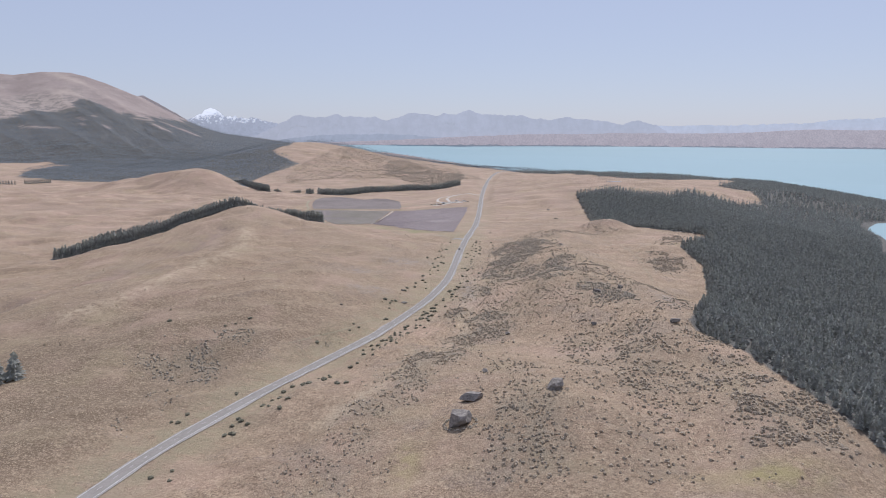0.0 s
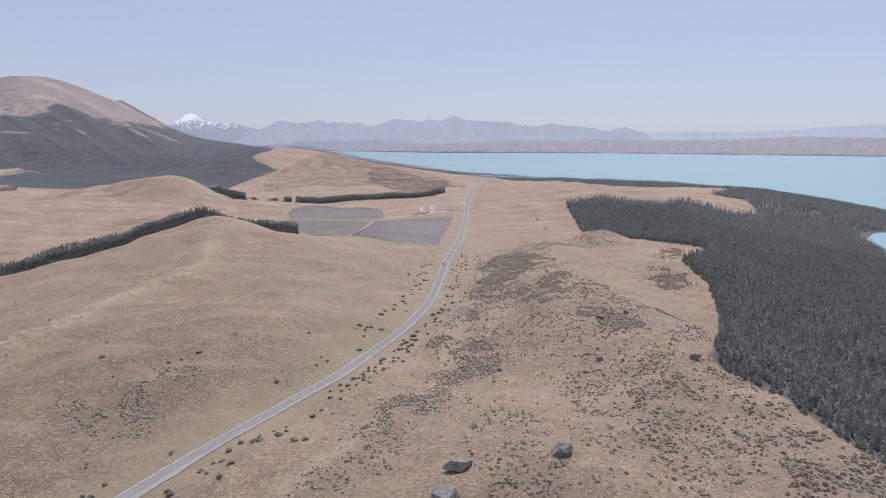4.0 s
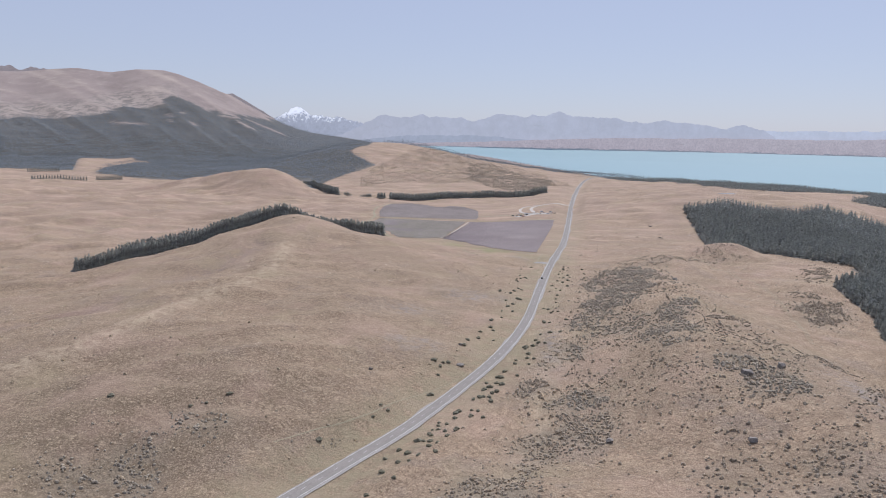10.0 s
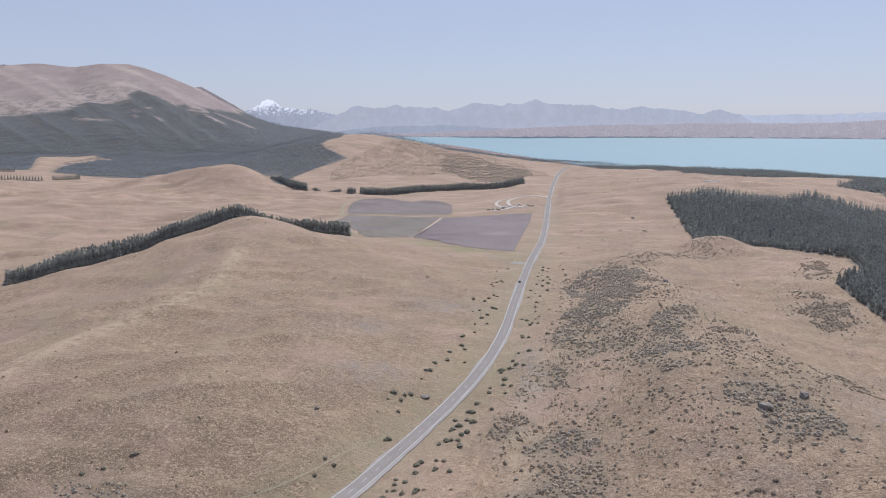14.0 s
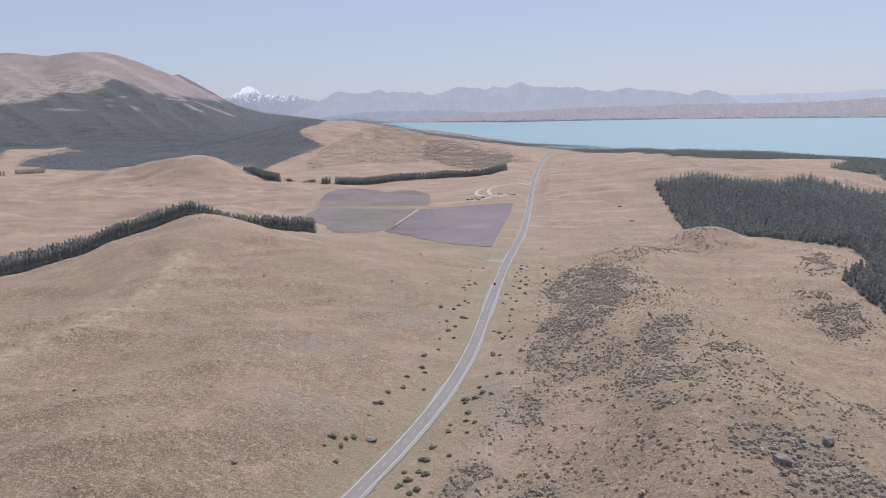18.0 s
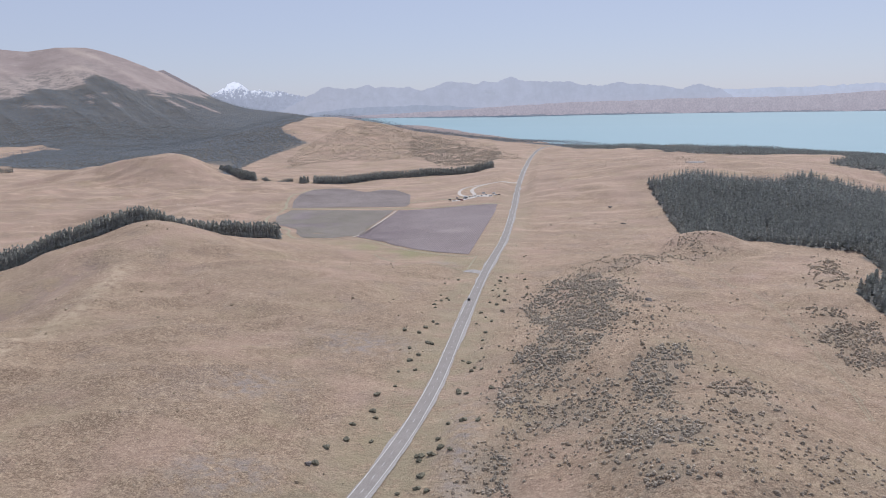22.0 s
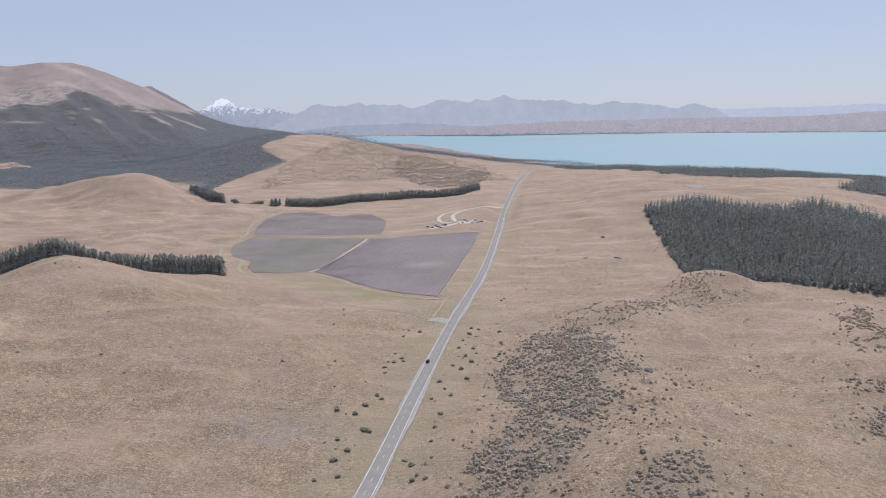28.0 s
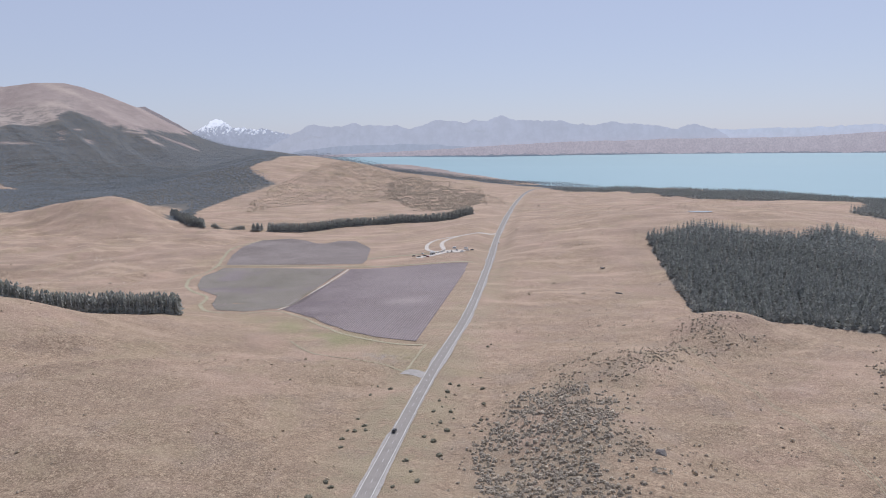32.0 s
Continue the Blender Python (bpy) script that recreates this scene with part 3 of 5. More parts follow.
X, Y = MID[0] + R * np.sin(A), MID[1] + R * np.cos(A)
tx, ty, k = unsqueeze(X, Y)
drop = -180 * k / R
far_ = step(R, 4100, 4720)
Z = MID[2] + R * (drop * (1 - far_) - math.tan(radians(0.70)) * far_)
M_lake = bpy.data.materials.new("glacial_water")
M_lake.use_nodes = True
b = M_lake.node_tree.nodes["Principled BSDF"]
b.inputs["Base Color"].default_value, b.inputs["Roughness"].default_value = (0.262, 0.382, 0.425, 1), 0.5
b.inputs["Specular IOR Level"].default_value = 0.12
lake = new("lake", mesh("lake", np.stack([X, Y, Z], -1).reshape(-1, 3), sheet(len(lr), len(la)), M_lake, True))
tagged(lake, "broad milky turquoise glacial lake under a clear sky", "lake", kind="structure")


# ---- far shore and ranges ----
def range_mesh(name, az, el, foot, dist, depth, mat, rough, seed, label, folds=9):
    """A mountain range by its skyline: bearings and heights in degrees, that far within the edge of the country."""
    a = np.arange(az[0], az[-1], 0.06)
    top = np.interp(a, az, el)
    crag = [1 - 2.6 * np.abs(bumps(a, 0 * a, w_, seed + i_)) for i_, w_ in enumerate((1.1, 0.45, 0.17))]
    top = top + rough * (crag[0] * 0.5 + crag[1] * 0.3 + crag[2] * 0.2)
    n = 16
    t = np.linspace(0, 1, n)[:, None]
    spur = (bumps(a[None] + 0 * t, t * 3, 1.3, seed + 3) + 0.5 * bumps(a[None] + 0 * t, t * 6, 0.5, seed + 4)) * np.sin(t * math.pi)
    e = foot + (top[None] - foot) * t**1.15 + spur * 0.10 * (top[None] - foot)
    r = np.interp(a, EDGE_AZ, EDGE)[None] - dist + depth * t + spur * depth * 0.35
    x = MID[0] + r * np.sin(np.radians(a))
    y = MID[1] + r * np.cos(np.radians(a))
    z = MID[2] + r * np.tan(np.radians(e))
    ob = new(name, mesh(name, np.stack([x, y, z], -1).reshape(-1, 3), sheet(n, len(a)), mat, True))
    return tagged(ob, label, "mountains", kind="structure")


# Far material: haze put in as pale base colours and a steady glow.
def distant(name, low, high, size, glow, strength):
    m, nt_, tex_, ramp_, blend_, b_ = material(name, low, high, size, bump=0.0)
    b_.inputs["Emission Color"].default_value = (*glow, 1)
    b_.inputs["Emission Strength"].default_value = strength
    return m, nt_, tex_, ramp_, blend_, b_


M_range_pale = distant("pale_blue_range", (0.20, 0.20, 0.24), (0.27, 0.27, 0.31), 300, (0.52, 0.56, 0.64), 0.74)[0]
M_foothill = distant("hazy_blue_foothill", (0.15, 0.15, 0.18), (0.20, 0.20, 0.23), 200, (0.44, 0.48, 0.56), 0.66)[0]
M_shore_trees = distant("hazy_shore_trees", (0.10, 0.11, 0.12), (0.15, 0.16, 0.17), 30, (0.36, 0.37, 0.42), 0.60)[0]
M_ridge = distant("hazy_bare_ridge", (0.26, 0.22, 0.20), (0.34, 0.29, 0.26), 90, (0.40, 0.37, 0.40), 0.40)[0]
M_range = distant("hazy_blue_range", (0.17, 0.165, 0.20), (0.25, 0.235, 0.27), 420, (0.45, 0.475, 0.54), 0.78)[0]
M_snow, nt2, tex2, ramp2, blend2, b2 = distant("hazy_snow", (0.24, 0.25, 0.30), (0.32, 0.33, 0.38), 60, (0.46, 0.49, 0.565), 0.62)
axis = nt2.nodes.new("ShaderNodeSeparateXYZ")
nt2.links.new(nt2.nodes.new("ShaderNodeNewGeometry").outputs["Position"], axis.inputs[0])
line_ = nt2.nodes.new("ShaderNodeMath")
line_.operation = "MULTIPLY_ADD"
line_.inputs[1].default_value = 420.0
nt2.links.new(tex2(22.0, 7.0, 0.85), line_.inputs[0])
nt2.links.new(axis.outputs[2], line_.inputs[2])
# snow lies above a ragged line; its stronger glow stands in for sunlight
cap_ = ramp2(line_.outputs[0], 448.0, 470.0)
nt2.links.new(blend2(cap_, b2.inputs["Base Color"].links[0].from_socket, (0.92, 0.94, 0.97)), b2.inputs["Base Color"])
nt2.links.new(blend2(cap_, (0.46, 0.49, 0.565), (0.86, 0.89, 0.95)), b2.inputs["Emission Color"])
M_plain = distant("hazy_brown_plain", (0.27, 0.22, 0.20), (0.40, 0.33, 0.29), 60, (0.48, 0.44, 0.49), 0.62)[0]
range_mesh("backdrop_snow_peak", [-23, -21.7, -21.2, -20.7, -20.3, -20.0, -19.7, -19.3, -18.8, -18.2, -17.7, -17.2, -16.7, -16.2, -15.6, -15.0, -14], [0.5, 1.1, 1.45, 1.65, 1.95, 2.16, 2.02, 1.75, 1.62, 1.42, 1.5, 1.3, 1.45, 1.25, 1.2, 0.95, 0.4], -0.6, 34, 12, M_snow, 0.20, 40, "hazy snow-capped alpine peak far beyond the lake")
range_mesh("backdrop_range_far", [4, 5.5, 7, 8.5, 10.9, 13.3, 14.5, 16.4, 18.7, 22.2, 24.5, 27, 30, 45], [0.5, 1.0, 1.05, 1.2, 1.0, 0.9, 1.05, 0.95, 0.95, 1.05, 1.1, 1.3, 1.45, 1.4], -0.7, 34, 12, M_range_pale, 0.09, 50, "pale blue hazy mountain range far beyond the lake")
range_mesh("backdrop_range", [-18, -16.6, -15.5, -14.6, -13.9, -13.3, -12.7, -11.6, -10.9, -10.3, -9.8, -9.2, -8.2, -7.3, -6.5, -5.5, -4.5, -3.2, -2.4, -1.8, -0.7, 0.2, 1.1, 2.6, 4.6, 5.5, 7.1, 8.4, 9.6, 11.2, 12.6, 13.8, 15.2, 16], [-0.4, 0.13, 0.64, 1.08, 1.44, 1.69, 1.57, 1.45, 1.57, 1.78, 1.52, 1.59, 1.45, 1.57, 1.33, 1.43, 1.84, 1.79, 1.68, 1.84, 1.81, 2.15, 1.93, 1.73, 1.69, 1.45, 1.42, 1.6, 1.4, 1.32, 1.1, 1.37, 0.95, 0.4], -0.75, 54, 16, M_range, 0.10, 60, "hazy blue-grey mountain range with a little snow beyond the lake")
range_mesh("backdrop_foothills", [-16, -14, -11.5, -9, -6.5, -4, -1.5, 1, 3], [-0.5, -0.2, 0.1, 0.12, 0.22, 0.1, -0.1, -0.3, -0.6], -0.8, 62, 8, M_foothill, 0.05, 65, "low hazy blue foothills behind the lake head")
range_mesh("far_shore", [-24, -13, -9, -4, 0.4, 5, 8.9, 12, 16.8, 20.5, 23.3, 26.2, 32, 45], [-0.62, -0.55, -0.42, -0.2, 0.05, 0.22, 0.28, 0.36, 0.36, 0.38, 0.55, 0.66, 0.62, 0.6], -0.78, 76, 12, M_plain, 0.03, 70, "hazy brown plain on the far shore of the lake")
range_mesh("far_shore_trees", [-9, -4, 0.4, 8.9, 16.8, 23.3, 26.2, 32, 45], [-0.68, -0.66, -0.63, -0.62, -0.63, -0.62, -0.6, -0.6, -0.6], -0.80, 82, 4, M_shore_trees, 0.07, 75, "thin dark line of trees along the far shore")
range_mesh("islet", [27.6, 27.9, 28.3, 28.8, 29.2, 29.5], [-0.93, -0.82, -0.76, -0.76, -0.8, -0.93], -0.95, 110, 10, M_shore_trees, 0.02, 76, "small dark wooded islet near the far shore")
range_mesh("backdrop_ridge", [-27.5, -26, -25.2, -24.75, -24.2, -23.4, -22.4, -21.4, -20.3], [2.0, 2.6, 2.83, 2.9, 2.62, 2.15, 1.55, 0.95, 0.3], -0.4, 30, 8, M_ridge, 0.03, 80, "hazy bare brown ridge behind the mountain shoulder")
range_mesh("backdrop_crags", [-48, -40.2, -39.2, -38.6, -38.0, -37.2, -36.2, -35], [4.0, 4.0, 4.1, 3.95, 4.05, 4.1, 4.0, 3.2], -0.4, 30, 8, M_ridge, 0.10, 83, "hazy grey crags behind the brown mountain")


# ---- road ----
def ribbon(name, line, left, right, up, mat, parent=None, follow=True):
    """A strip along a line of true places between two offsets to its right."""
    line = np.asarray(line, float)
    way = np.gradient(line, axis=0)
    way /= np.linalg.norm(way, axis=1)[:, None]
    side = np.stack([way[:, 1], -way[:, 0]], -1)
    z = road_level(line[:, 1]) if follow else None
    pts = []
    for off in (left, right):
        q = line + side * (off[:, None] if isinstance(off, np.ndarray) else off)
        h = z if follow else land(q[:, 0], q[:, 1])
        px, py, pz, g = squeeze(q[:, 0], q[:, 1], h + up)
        pts.append(np.stack([px, py, pz], -1))
    n = len(line)
    v = np.stack(pts, 1).reshape(-1, 3)
    f = sheet(n, 2)
    ob = new(name, mesh(name, v, f, mat))
    if parent:
        ob.parent = parent
    return ob


road = tagged(ribbon("road", LINE, -3.6, 3.6, 0.10, M_asphalt), "two-lane grey chip-seal country road with white lines", "road", kind="structure")
FINE = curve(ROAD, 2.0)
VERGE_L = -3.8 - 1.6 * np.maximum(0, bumps(FINE[:, 0], FINE[:, 1], 18, 151) - 0.15) - 0.25 * bumps(FINE[:, 0], FINE[:, 1], 5, 152)
VERGE_R = 4.9 + 0.8 * bumps(FINE[:, 0], FINE[:, 1], 50, 153) + 0.35 * bumps(FINE[:, 0], FINE[:, 1], 7, 154)
verge = tagged(ribbon("road_verge", FINE, VERGE_L, VERGE_R, 0.04, M_gravel), "pale gravel verge beside the country road", "road verge", kind="structure")
for off in (-3.1, 3.1):
    ribbon("edge_line", LINE, off - 0.11, off + 0.11, 0.13, M_white, road)


# ---- plants and stones: shapes ----
def part(name, me, parent, label="", m=None):
    ob = new(name, me)
    ob.parent = parent
    if m is not None:
        ob.matrix_basis = m
    if label:
        ob["label"] = label
    return ob


def thing(name, label, category, group=""):
    return tagged(new(name), label, category, group)


def conifer(seed, tiers, points, wide=0.25):
    """Corners and faces of a pine crown one metre high: whorls of spreading branches, each a ragged flat cone."""
    rng = np.random.RandomState(seed)
    v, f = [], []
    for k in range(tiers):
        t = k / max(1, tiers - 1)
        lo = 0.06 + 0.78 * t
        hi = lo + 0.19 if k < tiers - 1 else 1.0
        r = wide * (1 - 0.72 * t**1.25) * rng.uniform(0.9, 1.1)
        top = len(v)
        v.append((0.02 * rng.randn(), 0.02 * rng.randn(), hi))
        for p in range(points):
            a = 2 * math.pi * (p + 0.5 * rng.rand()) / points + k
            q = r * (1.05 if p % 2 else 0.62) * rng.uniform(0.75, 1.2)
            v.append((q * math.cos(a), q * math.sin(a), lo + rng.uniform(-0.03, 0.05)))
        for p in range(points):
            f.append((top, top + 1 + p, top + 1 + (p + 1) % points))
    return np.array(v), np.array(f)


ICO = bmesh.new()
bmesh.ops.create_icosphere(ICO, subdivisions=1, radius=1.0)
ICO_V = np.array([v.co[:] for v in ICO.verts])
ICO_F = np.array([[v.index for v in f.verts] for f in ICO.faces])
ICO.free()


OCT_V = np.array([(1, 0, 0), (0, 1, 0), (-1, 0, 0), (0, -1, 0), (0, 0, 1), (0, 0, -0.6)], float)
OCT_F = np.array([(0, 1, 4), (1, 2, 4), (2, 3, 4), (3, 0, 4), (1, 0, 5), (2, 1, 5), (3, 2, 5), (0, 3, 5)])


def thorn(seed, lumps=5):
    """A scraggy low shrub of small pointed tufts, about one metre across."""
    rng = np.random.RandomState(seed)
    v, f = [], []
    for k in range(lumps):
        a, r = rng.rand() * 6.28, rng.uniform(0.05, 0.46)
        s = rng.uniform(0.16, 0.30)
        q = OCT_V * (1 + 0.45 * rng.uniform(-1, 1, (6, 1))) * s
        c, n = math.cos(a * 3), math.sin(a * 3)
        q = np.stack([q[:, 0] * c - q[:, 1] * n, q[:, 0] * n + q[:, 1] * c, q[:, 2] * 0.8], -1) + (r * math.cos(a), r * math.sin(a), s * 0.55)
        f.append(OCT_F + 6 * k)
        v.append(q)
    return np.concatenate(v), np.concatenate(f)


def shrub(seed, lumps, flat):
    """A low shrub of a few ragged lumps, about one metre across."""
    rng = np.random.RandomState(seed)
    v, f = [], []
    for k in range(lumps):
        a, r = rng.rand() * 6.28, 0.0 if k == 0 else rng.uniform(0.15, 0.32)
        s = rng.uniform(0.20, 0.36) if k else 0.34
        q = ICO_V * (1 + 0.34 * rng.uniform(-1, 1, (len(ICO_V), 1))) * s
        q = q * (1, 1, flat) + (r * math.cos(a), r * math.sin(a), s * flat * 0.7)
        q[:, 2] = np.maximum(q[:, 2], -0.05)
        f.append(ICO_F + len(v) * len(ICO_V))
        v.append(q)
    return np.concatenate(v), np.concatenate(f)


def grove(name, x, y, tall, shapes, mat, label, category="trees", sink=0.2, lean=0.2, smooth=False):
    """Many plants in one mesh, standing on the ground."""
    rng = np.random.RandomState(len(x))
    px, py, pz, g = level(x, y)
    pick = rng.randint(0, len(shapes), len(x))
    vs, fs, base = [], [], 0
    for k, (v, f) in enumerate(shapes):
        w = np.nonzero(pick == k)[0]
        if not len(w):
            continue
        a = rng.rand(len(w)) * 2 * math.pi
        h = tall[w] * g[w]
        wide = h * rng.uniform(1 - lean, 1 + lean, len(w))
        c, s = np.cos(a)[:, None], np.sin(a)[:, None]
        vx = (v[:, 0] * c - v[:, 1] * s) * wide[:, None] + px[w][:, None]
        vy = (v[:, 0] * s + v[:, 1] * c) * wide[:, None] + py[w][:, None]
        vz = v[:, 2] * h[:, None] + pz[w][:, None] - sink
        vs.append(np.stack([vx, vy, vz], -1).reshape(-1, 3))
        fs.append((f[None] + (np.arange(len(w)) * len(v))[:, None, None]).reshape(-1, 3) + base)
        base += len(w) * len(v)
    ob = new(name, mesh(name, np.concatenate(vs), np.concatenate(fs), mat, smooth))
    return tagged(ob, label, category, kind="stuff")


def scatter(poly, gap, seed):
    """Places about gap metres apart inside an outline."""
    rng = np.random.RandomState(seed)
    p = np.array(poly, float)
    xs_, ys_ = np.arange(p[:, 0].min(), p[:, 0].max(), gap), np.arange(p[:, 1].min(), p[:, 1].max(), gap)
    x, y = (v.ravel() for v in np.meshgrid(xs_, ys_))
    x, y = x + rng.uniform(-0.45, 0.45, x.shape) * gap, y + rng.uniform(-0.45, 0.45, y.shape) * gap
    w = inside(x, y, poly)
    return x[w], y[w]


def edge_gap(x, y, poly):
    """Distance to the outline."""
    best = np.full(x.shape, 1e9)
    for a, b in zip(poly, poly[1:] + poly[:1]):
        a, e = np.array(a, float), np.subtract(b, a).astype(float)
        t = np.clip(((x - a[0]) * e[0] + (y - a[1]) * e[1]) / (e @ e), 0, 1)
        best = np.minimum(best, np.hypot(x - a[0] - t * e[0], y - a[1] - t * e[1]))
    return best


# ---- forests ----
SHAPES = [conifer(s, 5, 9, 0.29) for s in range(8)]
SMALL = [conifer(s + 20, 2, 6, 0.32) for s in range(5)]
TRUNK = []
for taper in (0.016, 0.020):
    a = np.arange(7) * 2 * math.pi / 7
    lo = np.stack([taper * 1.5 * np.cos(a), taper * 1.5 * np.sin(a), 0 * a - 0.02], -1)
    hi = np.stack([taper * 0.4 * np.cos(a), taper * 0.4 * np.sin(a), 0 * a + 0.7], -1)
    TRUNK.append(mesh("trunk", np.concatenate([lo, hi]), [(i, (i + 1) % 7, 7 + (i + 1) % 7, 7 + i) for i in range(7)], M_bark))
CROWN = [mesh("crown", *conifer(s + 40, 7, 13, 0.24), M_pine) for s in range(6)]
MODELS = []
for k in range(6):
    t_ = thing("pine_tree", "tall dark green conical pine tree", "tree")
    part("trunk", TRUNK[k % 2], t_)
    part("crown", CROWN[k], t_)
    MODELS.append(t_)
used = set()


def plant_trees(x, y, tall, label, group, seed, fat=1.0):
    """Pines that stand as objects of their own."""
    rng = np.random.RandomState(seed)
    px, py, pz, g = level(np.asarray(x, float), np.asarray(y, float))
    for i in range(len(px)):
        k = int(rng.randint(6))
        s = tall[i] * g[i]
        m = pose(px[i], py[i], pz[i] - 0.15, 0, 0, rng.uniform(0, 360))
        wide = s * rng.uniform(0.85, 1.2) * fat
        if k in used:
            ob = copy_thing(MODELS[k], m)
        else:
            used.add(k)
            ob = MODELS[k]
        ob.matrix_basis = m @ Matrix.Diagonal((wide, wide, s, 1))
        tagged(ob, label, "tree", group)


fx, fy = scatter(FOREST_E, 5.5, 1)
dd = np.hypot(fx - 15, fy - 270)
keep = ((dd < 1300) | (np.random.RandomState(4).rand(len(fx)) < 0.55)) & (land(fx, fy, False) > -47)
keep &= ~((np.hypot((fx - 250) / 1.6, fy - 1135) < 22) & (np.random.RandomState(8).rand(len(fx)) < 0.4))
fx, fy = fx[keep], fy[keep]
tall = 10.4 + 1.8 * bumps(fx, fy, 60, 31) + np.random.RandomState(5).uniform(-2.5, 2.5, len(fx))
rim = edge_gap(fx, fy, FOREST_E)
front = (rim < 9) & (fy < 1180) & (fy > 300) & (fx < 380)
few = np.nonzero(front & (rim < 6.5))[0][:170]
plant_trees(fx[few], fy[few], tall[few] * 0.95, "dark green pine at the edge of the plantation", "plantation edge pines", 3)
rest = np.ones(len(fx), bool)
rest[few] = False
near_ = rest & (np.hypot(fx - 15, fy - 450) < 1000)
grove("pine_plantation", fx[near_], fy[near_], tall[near_], SHAPES, M_pine, "dense dark green pine plantation beside the dry grassland")
rest &= ~near_
PLAIN = [conifer(s + 80, 4, 7, 0.26) for s in range(6)]
grove("lakeside_plantation", fx[rest], fy[rest], tall[rest], PLAIN, M_lake_pine, "dense dark green pine plantation reaching the lake")
nx, ny = scatter(FOREST_N, 12.0, 3)
dry = land(nx, ny, False) > -40
nx, ny = nx[dry], ny[dry]
# its edge along the brow of the hill stands closer
bx_, by_ = scatter([(-640, 2880), (-560, 2838), (-480, 2815), (-390, 2800), (-290, 2798), (-150, 2800), (-20, 2812), (120, 2822), (330, 2650), (330, 2700), (120, 2890), (-20, 2885), (-290, 2875), (-480, 2895), (-620, 2960)], 4.5, 4)
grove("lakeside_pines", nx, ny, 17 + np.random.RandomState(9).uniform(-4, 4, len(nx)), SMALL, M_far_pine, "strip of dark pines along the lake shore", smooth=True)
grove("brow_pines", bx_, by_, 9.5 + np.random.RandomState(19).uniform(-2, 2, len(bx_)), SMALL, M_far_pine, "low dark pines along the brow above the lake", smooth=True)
p = np.array([[float(v) for v in squeeze(a, b_, 0.0)[:2]] for a, b_ in FOREST_W])
wx, wy = scatter([tuple(q) for q in p], 9.5, 2)
wx, wy, _ = unsqueeze(wx, wy)
high = land(wx, wy, False)
above = over_woods(wx, wy, high)
glade = bumps(wx, wy, 520, 84) + 0.6 * bumps(wx * 0.5, wy, 190, 85)
w = inside(wx + 26 * bumps(wx, wy, 90, 161), wy + 34 * bumps(wx, wy, 110, 162), FOREST_W) & ~inside(wx, wy, CLEARING) & (np.random.RandomState(7).rand(len(wx)) > step(above, -0.12, 0.12)) & (bare(wx, wy, high) < 0.5) & ~((above > -0.4) & (high > 60) & (glade > 0.8))
wx, wy = wx[w], wy[w]
tall = 13 + 3 * bumps(wx, wy, 90, 33) + np.random.RandomState(6).uniform(-3, 3, len(wx))
tall = tall * (1 + step(np.hypot(wx, wy), 2500, 6000) * 0.4)
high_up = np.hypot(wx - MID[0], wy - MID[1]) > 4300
# distance haze put in as a faint blue glow on the needles
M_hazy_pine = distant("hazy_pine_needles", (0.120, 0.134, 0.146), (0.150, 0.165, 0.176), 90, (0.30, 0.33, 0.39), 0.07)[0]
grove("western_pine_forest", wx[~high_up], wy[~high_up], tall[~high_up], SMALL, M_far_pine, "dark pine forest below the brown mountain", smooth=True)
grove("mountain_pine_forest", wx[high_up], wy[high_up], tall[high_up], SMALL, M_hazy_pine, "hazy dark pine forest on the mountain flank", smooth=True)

# ---- shelter belts ----
ROW_1 = curve([(-517, 908), (-470, 938), (-425, 960), (-383, 974), (-340, 996), (-300, 1022), (-262, 1052), (-232, 1078), (-208, 1094)], 1.0)
ROW_2 = curve([(-337, 1722), (-267, 1760), (-198, 1802), (-121, 1832), (-51, 1842), (-5, 1880)], 1.0)
rng = np.random.RandomState(44)
i = np.arange(0, len(ROW_1), 4)
plant_trees(ROW_1[i, 0] + rng.uniform(-1, 1, len(i)), ROW_1[i, 1] + rng.uniform(-1, 1, len(i)), 16 + rng.uniform(-2, 2, len(i)), "tall dark pine in the shelter belt over the hill", "shelter belt pines", 5)
ROW_3 = curve([(-610, 1950), (-572, 1880), (-535, 1815), (-504, 1776), (-462, 1752)], 1.0)
for row, deep, tallness, name, label in ((ROW_3, (0, 4, 8, 12, 16, 20, 24), 15.0, "bent_shelter_belt", "bent belt of dark pines at the forest corner"),
                                         (ROW_1, (4, 8, 12, 16), 16.5, "shelter_belt", "dense belt of tall dark pines behind a grassy hill"),
                                         (ROW_2, (0, 4, 8, 12), 14.0, "far_shelter_belt", "dense belt of dark pines behind the lavender field")):
    i = np.tile(np.arange(0, len(row), 3), len(deep))
    back = np.repeat(np.array(deep, float), len(i) // len(deep)) + rng.uniform(-1.5, 1.5, len(i))
    grove(name, row[i, 0] - 0.45 * back + rng.uniform(-1.5, 1.5, len(i)), row[i, 1] + 0.9 * back, tallness + rng.uniform(-2.5, 2.5, len(i)), SHAPES, M_pine, label)
HEDGE = [(-455 + 3.9 * i, 1768 - 2.0 * i) for i in range(19)] + [(-368, 1730), (-360, 1731), (-363, 1736), (-355, 1734), (-365, 1726), (-358, 1727)]
plant_trees([p_[0] for p_ in HEDGE], [p_[1] for p_ in HEDGE], [8.0 if p_[0] < -380 else 12.0 for p_ in HEDGE], "small dark pine at the end of the far shelter belt", "young belt pines", 17, 1.7)
